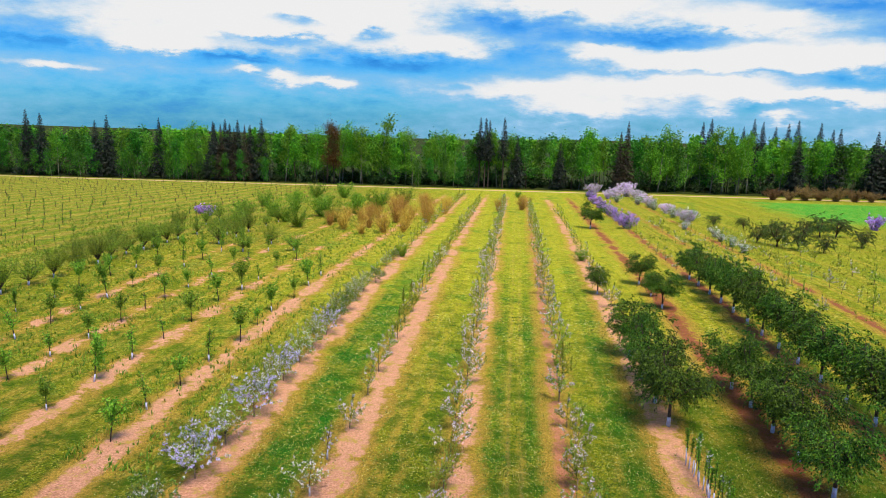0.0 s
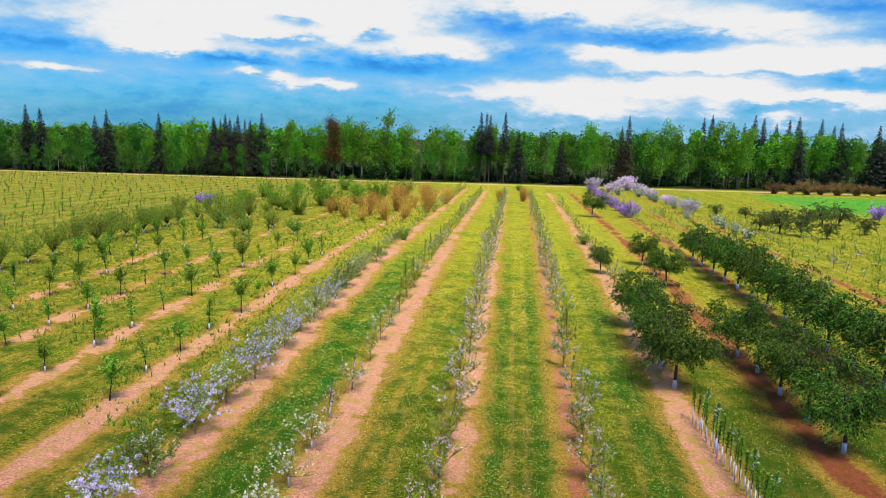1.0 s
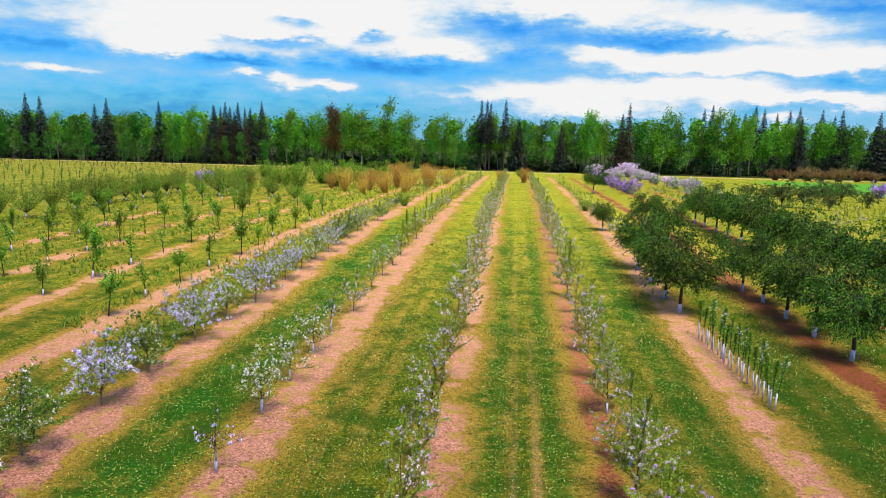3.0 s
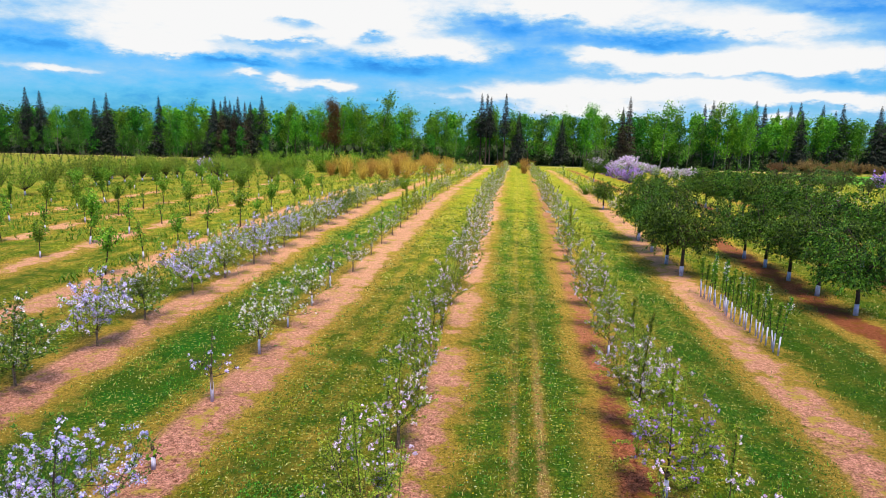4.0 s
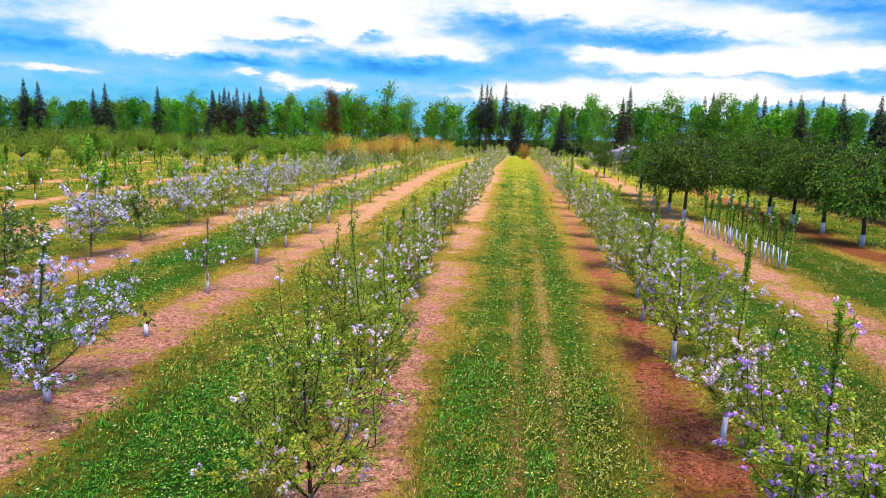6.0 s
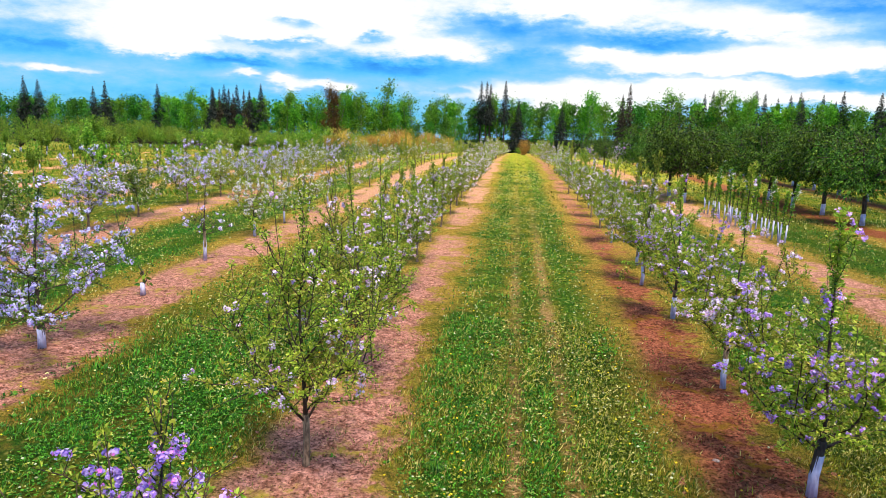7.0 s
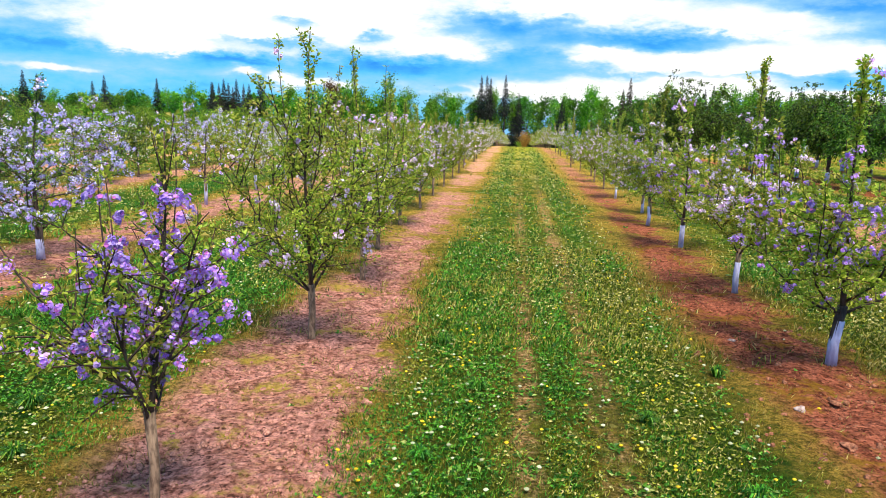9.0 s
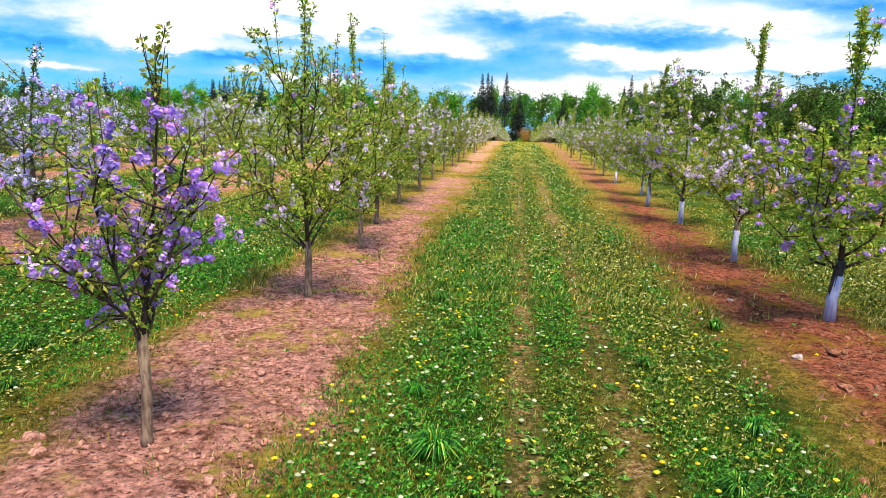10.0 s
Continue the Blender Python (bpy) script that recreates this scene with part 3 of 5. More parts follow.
def sapling(seed, height=2.0, leaves=260, guard=0.4, crown=0.45, label="", leafmat=None):
    """A thin young tree with a small upright crown and a white guard."""
    rnd = random.Random(seed)
    root = empty("sapling")
    wood, side, foliage = Mass(), Mass(), Mass()
    pts = bent(Vector((0, 0, -0.05)), Vector((rnd.gauss(0, 0.05), rnd.gauss(0, 0.05), 1)), height, rnd, 5, 0.1, 0.05)
    wood.tube(pts, taper(0.038, 0.008, 6), 5)
    ends = [pts[3:], pts[2:]]
    for i in range(9):
        p = pts[2].lerp(pts[5], rnd.uniform(0, 0.8)) if i % 2 else pts[2].lerp(pts[4], rnd.random())
        a = rnd.uniform(0, 6.28)
        line = bent(p, Vector((math.cos(a), math.sin(a), 0.7)), crown * rnd.uniform(0.7, 1.5), rnd, 3, 0.3, 0.12)
        side.tube(line, taper(0.014, 0.004, 4), 3, cap=False)
        ends.append(line)
    for _ in range(leaves):
        line = rnd.choice(ends)
        k = rnd.randrange(len(line) - 1)
        q = line[k].lerp(line[k + 1], rnd.random()) + Vector((rnd.gauss(0, 0.08), rnd.gauss(0, 0.08), rnd.gauss(0, 0.07)))
        d = Vector((rnd.gauss(0, 1), rnd.gauss(0, 1), rnd.gauss(0.2, 0.8))).normalized()
        foliage.leaf(q, d, 0.125 * rnd.uniform(0.7, 1.4), rnd, 0.55, 0.2)
    stem = wood.make("trunk", mat_bark, root, smooth=True)
    side.make("crown_wood", mat_bark, root)
    if leaves:
        foliage.make("foliage", leafmat or mat_leaf_young, root)
    if guard:
        g = Mass()
        g.tube([Vector((pts[0].x, pts[0].y, 0)), Vector((pts[1].x, pts[1].y, guard)) * 1.0], [0.048, 0.044], 7)
        g.make("trunk_guard", mat_limewash, stem, "white tree guard", smooth=True)
    return tagged(root, label, "tree")


def cherry_tree(seed, height=4.4, width=3.6, base=1.0, leaves=3200, label="", leafmat=None, limewash=0.55, leaf=0.15):
    """A full round-crowned tree: forked trunk, limbs and hanging leaf sprays."""
    rnd = random.Random(seed)
    root = empty("cherry_tree")
    trunk, foliage = Mass(), Mass()
    fork = Vector((rnd.gauss(0, 0.06), rnd.gauss(0, 0.06), base))
    trunk.tube([Vector((0, 0, -0.1)), Vector((0, 0, base * 0.5)) + fork * 0.04, fork], [0.096, 0.080, 0.072], 8)
    ends = []
    for i in range(11):
        a = i * 2.4 + rnd.uniform(-0.3, 0.3)
        rise = rnd.uniform(0.3, 2.4)
        d = Vector((math.cos(a), math.sin(a), rise))
        ln = (height - base) * rnd.uniform(0.6, 0.98) if rise > 1.1 else width * 0.5 * rnd.uniform(0.8, 1.15)
        line = bent(fork - Vector((0, 0, rnd.uniform(0, 0.2))), d, ln, rnd, 5, 0.10, 0.10)
        wood = Mass()
        wood.tube(line, taper(0.055, 0.012, 6), 5)
        for _ in range(7):
            k = rnd.randrange(1, 5)
            q = line[k].lerp(line[k + 1], rnd.random())
            d2 = Vector((rnd.gauss(0, 1), rnd.gauss(0, 1), rnd.gauss(0.25, 0.5)))
            tw = bent(q, d2, rnd.uniform(0.5, 1.0), rnd, 3, 0.05, 0.15)
            wood.tube(tw, taper(0.018, 0.005, 4), 3, cap=False)
            ends += [tw[1], tw[2], tw[3], tw[3]]
        ends += line[3:]
        wood.make("branch", mat_bark_dark, root, smooth=True)
    per = 16
    for _ in range(leaves // per):
        p = rnd.choice(ends) + Vector((rnd.gauss(0, 0.20), rnd.gauss(0, 0.20), rnd.gauss(0, 0.15)))
        p.z = max(p.z, base * 0.95 + rnd.uniform(0, 0.4))
        out = Vector((p.x, p.y, 0.2))
        out = out.normalized() if out.length > 0.01 else Vector((1, 0, 0))
        spray = (out + Vector((rnd.gauss(0, 0.5), rnd.gauss(0, 0.5), rnd.gauss(-0.15, 0.35)))).normalized()
        for j in range(per):
            q = p + spray * (j / per) * 0.50 + Vector((rnd.gauss(0, 0.035), rnd.gauss(0, 0.035), rnd.gauss(0, 0.03) - 0.22 * (j / per) ** 2))
            d = (spray * 0.7 + Vector((rnd.gauss(0, 0.6), rnd.gauss(0, 0.6), rnd.gauss(-0.35, 0.35)))).normalized()
            foliage.leaf(q, d, leaf * rnd.uniform(0.7, 1.25), rnd, 0.50, 0.25)
    stem = trunk.make("trunk", mat_bark_dark, root, smooth=True)
    foliage.make("foliage", leafmat or mat_leaf_cherry, root)
    if limewash:
        g = Mass()
        g.tube([Vector((0, 0, 0)), Vector((0, 0, limewash))], [0.104, 0.090], 10)
        g.make("limewashed_collar", mat_limewash, stem, "white limewashed lower trunk", smooth=True)
    return tagged(root, label, "tree")


def vase_shrub(seed, height=2.6, stems=26, leaves=700, label="", leafmat=None, spread=0.55, collar=0.35, name="shrub", clear=0.45):
    """An upright many-stemmed shrub, narrow below and open above."""
    rnd = random.Random(seed)
    root = empty(name)
    wood, foliage = Mass(), Mass()
    if collar:
        wood.tube([Vector((0, 0, -0.05)), Vector((0, 0, clear))], [0.07, 0.06], 6)
    lines = []
    for i in range(stems):
        a = rnd.uniform(0, 6.28)
        k = rnd.random() ** 0.7 * spread * 1.9
        d = Vector((math.cos(a) * k, math.sin(a) * k, 1))
        line = bent(Vector((0.04 * math.cos(a), 0.04 * math.sin(a), clear if collar else 0.0)), d, height * rnd.uniform(0.55, 0.9), rnd, 4, 0.12, 0.12)
        wood.tube(line, taper(0.02, 0.004, 5), 3, cap=False)
        lines.append(line)
    for _ in range(leaves):
        line = rnd.choice(lines)
        k = rnd.randrange(1, 4)
        q = line[k].lerp(line[k + 1], rnd.random()) + Vector((rnd.gauss(0, 0.12), rnd.gauss(0, 0.12), rnd.gauss(0, 0.09)))
        d = Vector((rnd.gauss(0, 0.7), rnd.gauss(0, 0.7), rnd.gauss(0.6, 0.6))).normalized()
        foliage.leaf(q, d, 0.15 * rnd.uniform(0.7, 1.3), rnd, 0.32)
    wood.make("crown_wood", mat_bark, root)
    foliage.make("foliage", leafmat or mat_leaf_shrub, root)
    if collar:
        g = Mass()
        g.tube([Vector((0, 0, 0)), Vector((0, 0, collar))], [0.085, 0.078], 8)
        g.make("limewashed_collar", mat_limewash, root, "white limewashed lower stem", smooth=True)
    return tagged(root, label, "shrub")


def bush(seed, height, width, leaves, leafmat, label, size=0.16, name="bush", flowers=None, petals=0, slim=0.5, rise=0.3, stems=22, petal=0.0, woodmat=None, spread=1.3):
    """A low spreading bush."""
    rnd = random.Random(seed)
    root = empty(name)
    wood, foliage = Mass(), Mass()
    lines = []
    for i in range(stems):
        a = i * 2.4 + rnd.uniform(-0.4, 0.4)
        k = rnd.uniform(0.1, spread)
        d = Vector((math.cos(a) * k, math.sin(a) * k, 1)).normalized()
        ln = height * rnd.uniform(0.7, 1.02) if k < 0.6 else 0.62 * width * rnd.uniform(0.75, 1.1)
        line = bent(Vector((rnd.gauss(0, 0.1), rnd.gauss(0, 0.1), -0.02)), d, ln, rnd, 4, 0.04, 0.12)
        wood.tube(line, taper(0.03, 0.006, 5), 3, cap=False)
        lines.append(line)
    blooms = Mass()
    for i in range(leaves):
        line = rnd.choice(lines)
        k = rnd.randrange(0, 4)
        q = line[k].lerp(line[k + 1], rnd.random()) + Vector((rnd.gauss(0, 0.13), rnd.gauss(0, 0.13), rnd.gauss(0, 0.10))) * height * 0.5
        q.z = max(q.z, 0.05)
        d = Vector((rnd.gauss(0, 0.8), rnd.gauss(0, 0.8), rnd.gauss(rise, 0.7))).normalized()
        foliage.leaf(q, d, size * rnd.uniform(0.7, 1.3), rnd, slim)
        if flowers and i % 4 == 0:
            blooms.blob(q + Vector((0, 0, 0.06)), size * 1.2, rnd, petals, petal)
    wood.make("crown_wood", woodmat or mat_bark, root)
    foliage.make("foliage", leafmat, root)
    if flowers:
        blooms.make("blossom", flowers, root)
    return tagged(root, label, "bush")


def broadleaf(seed, height=18.0, width=7.0, base=0.25, leafmat=None, bark=None, clumps=260, label="", name="woodland_tree", airy=1.0, stems=1, leaf=0.63, boughs=13):
    """A woodland tree: trunk, limbs and a crown of many small leaf clumps."""
    rnd = random.Random(seed)
    root = empty(name)
    wood, foliage = Mass(), Mass()
    ends = []
    for s in range(stems):
        lean = Vector((rnd.gauss(0, 0.05 + 0.08 * (stems > 1)), rnd.gauss(0, 0.05), 1))
        pts = bent(Vector((0.5 * s, 0, -0.3)), lean, height * 0.95, rnd, 7, 0.1, 0.05)
        ring = len(wood.v)
        wood.tube(pts, taper(height * 0.011, 0.03, 8), 5)
        for i in range(boughs // stems + 3):
            t = base + (0.95 - base) * rnd.random()
            k = min(int(t * 7), 6)
            p = pts[k].lerp(pts[k + 1], t * 7 - k)
            a = rnd.uniform(0, 6.28)
            ln = width * 0.55 * (1.15 - 0.75 * (t - base) / (1 - base)) * rnd.uniform(0.6, 1.1)
            line = bent(p, Vector((math.cos(a), math.sin(a), rnd.uniform(0.3, 1.3))), ln, rnd, 4, 0.12, 0.12)
            root_ring = len(wood.v)
            wood.tube(line, taper(height * 0.004, 0.02, 5), 3, cap=False)
            wood.f.append((root_ring, root_ring + 1, ring + 5 * k))
            ends += line[1:]
        ends += pts[4:]
    for _ in range(clumps):
        c = rnd.choice(ends) + Vector((rnd.gauss(0, 0.45), rnd.gauss(0, 0.45), rnd.gauss(0, 0.5)))
        r = rnd.uniform(0.35, 0.8) * airy
        for _ in range(5):
            q = c + Vector((rnd.gauss(0, r), rnd.gauss(0, r), rnd.gauss(0, r * 0.7)))
            d = Vector((rnd.gauss(0, 1), rnd.gauss(0, 1), rnd.gauss(0.1, 0.8))).normalized()
            foliage.leaf(q, d, leaf * rnd.uniform(0.6, 1.25), rnd, 0.6, 0.2)
    wood.make("trunk", bark or mat_bark_dark, root, smooth=True)
    foliage.make("crown", leafmat or mat_leaf_wood, root)
    return tagged(root, label, "tree")


def spruce(seed, height=20.0, width=4.5, base=0.12, leafmat=None, label="", whorls=46, thin=0.8, name="spruce"):
    """A spruce: straight trunk, drooping whorls of branches with needle sprays."""
    rnd = random.Random(seed)
    root = empty(name)
    wood, foliage = Mass(), Mass()
    wood.tube([Vector((0, 0, -0.3)), Vector((0, 0, height * 0.5)), Vector((0, 0, height))], [height * 0.012, height * 0.007, 0.02], 6)
    for i in range(whorls):
        t = base + (1 - base) * (i / whorls) ** 0.9
        z = height * t
        ln0 = (width * 0.5 * ((1 - t) / (1 - base)) + 0.05) * rnd.uniform(0.75, 1.12)
        for k in range(5):
            a = k * 1.257 + i * 0.75 + rnd.uniform(-0.3, 0.3)
            ln = ln0 * rnd.uniform(0.65, 1.15)
            p0 = Vector((0, 0, z + rnd.uniform(-0.2, 0.2)))
            d = Vector((math.cos(a), math.sin(a), -0.28 + 0.55 * t))
            tip = p0 + d * ln + Vector((0, 0, 0.12 * ln))
            wood.tube([p0, tip], [0.04, 0.012], 3, cap=False)
            n = max(3, int(4.0 * ln * thin))
            for j in range(n):
                q = p0.lerp(tip, (j + rnd.random()) / n)
                for sgn in (-1, 1):
                    d2 = (d * 0.6 + Vector((-d.y, d.x, 0)) * sgn * rnd.uniform(0.4, 0.9) + Vector((0, 0, rnd.uniform(-0.7, 0.0)))).normalized()
                    foliage.leaf(q, d2, rnd.uniform(0.6, 1.1) * min(1.0, 0.22 + 0.42 * ln0), rnd, 0.34, 0.25)
    wood.make("trunk", mat_bark_dark, root)
    foliage.make("needles", leafmat or mat_needle, root)
    return tagged(root, label, "spruce")


# ---------------------------------------------------------------- ground sheet
def lines(*spans):
    out = []
    for a, b, n in spans:
        out += [a + (b - a) * i / n for i in range(n)]
    return out + [spans[-1][1]]


def row_offset(x):
    """Metres from the middle of the nearest soil strip."""
    u = (x - ROW_ZERO) / SPACING
    return (u - round(u)) * SPACING - (0.30 if x < 0.5 else -0.26)


def build_ground():
    xs = lines((-2500, -300, 8), (-300, -60, 24), (-60, -12, 32), (-12, -5, 30), (-5, 5.5, 76), (5.5, 12, 28), (12, 60, 32), (60, 300, 24), (300, 2500, 8))
    ys = lines((-2500, -100, 8), (-100, -3, 14), (-3, 1, 14), (1, 10, 84), (10, 16, 20), (16, 40, 30), (40, 90, 25), (90, 230, 26), (230, 2500, 12))
    verts, faces = [], []
    for y in ys:
        for x in xs:
            z = terrain(x, y)
            if -3 < y < 60 and abs(x) < 20:
                o = abs(row_offset(x))
                soil = max(0.0, min(1.0, (1.1 - o) / 0.4))
                rough = noise.noise(Vector((x * 2.3, y * 2.3, 0))) * 0.5 + noise.noise(Vector((x * 5.6, y * 5.6, 3))) * 0.5
                z += (0.012 + 0.06 * soil) * rough
            verts.append((x, y, z))
    nx = len(xs)
    for j in range(len(ys) - 1):
        for i in range(nx - 1):
            a = j * nx + i
            faces.append((a, a + 1, a + 1 + nx, a + nx))
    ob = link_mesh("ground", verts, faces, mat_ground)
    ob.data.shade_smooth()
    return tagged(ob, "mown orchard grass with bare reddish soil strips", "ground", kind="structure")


build_ground()


# ---------------------------------------------------------------- planting
class Stock:
    """Prototypes of one kind; the first use takes the prototype itself, later ones take copies."""

    kept = []

    def __init__(self, *trees):
        self.trees, self.used = trees, [False] * len(trees)
        Stock.kept.append(self)

    def plant(self, i, x, y, turn=0.0, size=1.0, sink=0.0, group="", lean=(0.0, 0.0)):
        i %= len(self.trees)
        ob = self.trees[i]
        z = terrain(x, y) - sink
        if not self.used[i]:
            self.used[i] = True
            ob.matrix_basis = pose(x, y, z, lean[0], lean[1], turn)
            out = ob
        else:
            out = copy_thing(ob, pose(x, y, z, lean[0], lean[1], turn) @ Matrix.Scale(size, 4))
        return tagged(out, group=group)


rnd = random.Random(7)
PINK = "young apple tree in pink-lilac blossom on bare soil strip"
PINKG = "pink-blossomed young apple tree with white trunk guard"
GREEN = "young apple tree in fresh pale green leaf, few blossoms"
LILAC = "bushy apple tree covered in pale lilac blossom"
WHITE = "young apple tree with whitish blossom and green leaves"
near_pink = Stock(apple_tree(11, 1.66, 2.12, 0.60, 7, 0.98, 3800, 125, mat_pink, label=PINK, whips=5, leaf_size=0.036, spread_out=0.60, rise=(0.55, 1.25), girth=0.82, petal=0.0115, petals=42, cluster=0.05),
                  apple_tree(12, 2.1, 2.8, 0.58, 9, 1.4, 12000, 170, mat_pink, guard=0.44, label=PINKG, spread_out=1.1, lean=(0.03, 0), girth=1.25, stem_mat=mat_bark_dark, rise=(-0.05, 0.7), petal=0.013, petals=36, cluster=0.052, leaf_size=0.05),
                  apple_tree(13, 2.2, 3.0, 0.6, 8, 1.3, 13500, 180, mat_mauve, guard=0.42, label=PINKG, whips=7, petal=0.015, petals=26))
near_green = Stock(apple_tree(21, 2.2, 2.95, 0.55, 12, 1.4, 11500, 46, mat_mauve, label=GREEN, spread_out=0.8, rise=(0.0, 1.25), whips=10, twigs_each=8, petal=0.0145, petals=26, leaf_size=0.040),
                   apple_tree(22, 2.3, 3.1, 0.55, 12, 1.4, 12500, 50, mat_mauve, label=GREEN, spread_out=0.76, rise=(0.0, 1.3), whips=11, twigs_each=8, petal=0.0145, petals=26, leaf_size=0.040),
                   apple_tree(23, 2.2, 3.0, 0.6, 9, 1.35, 13000, 180, mat_palepink, guard=0.42, label=WHITE, spread_out=0.8, whips=8))
near_sparse = Stock(apple_tree(14, 2.1, 2.6, 0.6, 7, 1.2, 9500, 100, mat_mauve, label="open young apple tree with pale pink blossom", spread_out=0.75, rise=(0.3, 1.5), twigs_each=6, whips=9, petal=0.016, petals=24),
                    apple_tree(15, 2.0, 2.5, 0.55, 7, 1.1, 9000, 100, mat_palepink, label="open young apple tree with pale pinkish blossom", spread_out=0.75, rise=(0.3, 1.5), twigs_each=6, whips=8, petal=0.016, petals=24))
near_white = Stock(apple_tree(31, 2.1, 2.6, 0.5, 11, 1.75, 10000, 165, mat_lilac, guard=0.3, label=LILAC, spread_out=1.2, whips=6, petal=0.019, petals=34, cluster=0.10, leafmat=mat_leaf_full, rise=(-0.1, 0.6), girth=1.5, stem_mat=mat_bark_dark),
                   apple_tree(32, 2.0, 2.3, 0.55, 9, 1.2, 3600, 130, mat_white, guard=0.45, label=WHITE),
                   apple_tree(33, 1.5, 1.9, 0.7, 5, 0.65, 300, 26, mat_lilac, guard=0.5, label="thin apple tree with sparse blossom and white guard", whips=2))
bushy = Stock(apple_tree(41, 2.3, 2.6, 0.5, 11, 1.5, 3000, 360, mat_lilac, label=LILAC, cluster=0.088, petals=12, leaf_size=0.08, spread_out=1.1),
              apple_tree(42, 2.2, 2.5, 0.5, 11, 1.5, 4200, 230, mat_white, label=WHITE, cluster=0.075, petals=11, leaf_size=0.08, spread_out=1.1),
              apple_tree(43, 2.2, 2.5, 0.5, 11, 1.5, 5200, 150, mat_white, label="leafy green apple tree with scattered white blossom", cluster=0.07, petals=8, leafmat=mat_leaf_full, leaf_size=0.08, spread_out=1.1))
far_apple = Stock(apple_tree(51, 2.0, 2.5, 0.6, 7, 1.25, 1250, 75, mat_mauve, label=WHITE, fine=False, cluster=0.10, petals=8),
                  apple_tree(52, 2.1, 2.7, 0.6, 7, 1.0, 1500, 14, mat_white, label=GREEN, fine=False, cluster=0.10, petals=8),
                  apple_tree(53, 1.9, 2.3, 0.6, 7, 1.2, 1150, 90, mat_palepink, label=PINK, fine=False, cluster=0.10, petals=8),
                  apple_tree(54, 1.7, 2.1, 0.6, 5, 0.75, 420, 22, mat_white, label="thin young apple tree with few blossoms", fine=False, cluster=0.09, petals=8))

distant_apple = Stock(apple_tree(55, 2.0, 2.5, 0.6, 4, 1.0, 300, 24, mat_palepink, label=WHITE, fine=False, cluster=0.15, petals=5, leaf_size=0.075, whips=3),
                      apple_tree(56, 2.0, 2.5, 0.6, 4, 1.0, 380, 7, mat_white, label=GREEN, fine=False, cluster=0.14, petals=5, leaf_size=0.075, whips=3),
                      apple_tree(57, 1.9, 2.3, 0.6, 4, 1.0, 260, 34, mat_palepink, label=PINK, fine=False, cluster=0.15, petals=5, leaf_size=0.075, whips=2),
                      apple_tree(58, 1.7, 2.1, 0.6, 4, 0.75, 190, 10, mat_white, label="thin young apple tree with few blossoms", fine=False, cluster=0.12, petals=5, leaf_size=0.075, whips=2))


def row_tree(k, x, y, size, group):
    stock = far_apple if y < 72 else distant_apple
    stock.plant(k, x + rnd.gauss(0, 0.12), y, rnd.uniform(0, 360), size, group=group)


# row nearest on one side: two young trees, then a long line
near_pink.plant(0, -1.74, 2.44, 200, 1.0, group="centre apple row")
for x, y, k, turn, size in [(-2.12, 10.3, 0, 10, 1.05), (-2.2, 12.95, 1, 40, 1.0), (-2.16, 15.7, 0, 170, 0.95), (-2.2, 18.6, 1, 230, 0.95), (-2.2, 21.5, 0, 300, 0.9)]:
    near_sparse.plant(k, x, y, turn, size, group="centre apple row")
for x, y, k, turn, size in [(-1.8, 5.5, 0, 20, 1.0), (-1.88, 8.1, 1, 80, 1.0), (-2.2, 24.6, 1, 300, 0.75)]:
    near_green.plant(k, x, y, turn, size, group="centre apple row")
y = 27.6
while y < 150:
    row_tree((0, 2, 2, 2)[int(rnd.random() * 4)], -2.2, y, rnd.uniform(0.8, 1.05), "centre apple row")
    y += rnd.uniform(2.4, 3.4)

# the row across the grass lane
for x, y, k, turn, size in [(3.12, 5.7, 1, 0, 1.0), (3.08, 8.45, 2, 30, 1.0), (3.14, 11.8, 1, 260, 0.95), (3.3, 16.6, 2, 120, 0.9)]:
    near_pink.plant(k, x, y, turn, size, group="apple row across the lane")
for x, y, k, turn, size in [(3.05, 14.5, 2, 10, 1.0), (3.1, 19.9, 2, 100, 0.85)]:
    near_green.plant(k, x, y, turn, size, group="apple row across the lane")
for y, k in ((22.8, 0), (25.6, 1)):
    near_sparse.plant(k, 3.1, y, 60 + 90 * k, 0.9, group="apple row across the lane")
y = 28.4
while y < 140:
    row_tree((0, 1, 0, 2)[int(rnd.random() * 4)], 3.1, y, rnd.uniform(0.75, 1.0), "apple row across the lane")
    y += rnd.uniform(2.4, 3.4)

# second row
for x, y, k, turn, size in [(-6.6, 8.2, 0, 0, 1.0), (-7.1, 14.6, 2, 90, 1.0), (-7.25, 18.1, 1, 200, 1.0), (-7.3, 20.8, 1, 80, 0.85),
                            (-7.3, 23.5, 1, 140, 0.9), (-7.4, 26.4, 2, 10, 1.0)]:
    near_white.plant(k, x, y, turn, size, group="second apple row")
y = 29.5
while y < 150:
    row_tree((0, 3, 1, 2)[int(rnd.random() * 4)], -7.3, y, rnd.uniform(0.75, 1.0), "second apple row")
    y += rnd.uniform(2.8, 4.0)

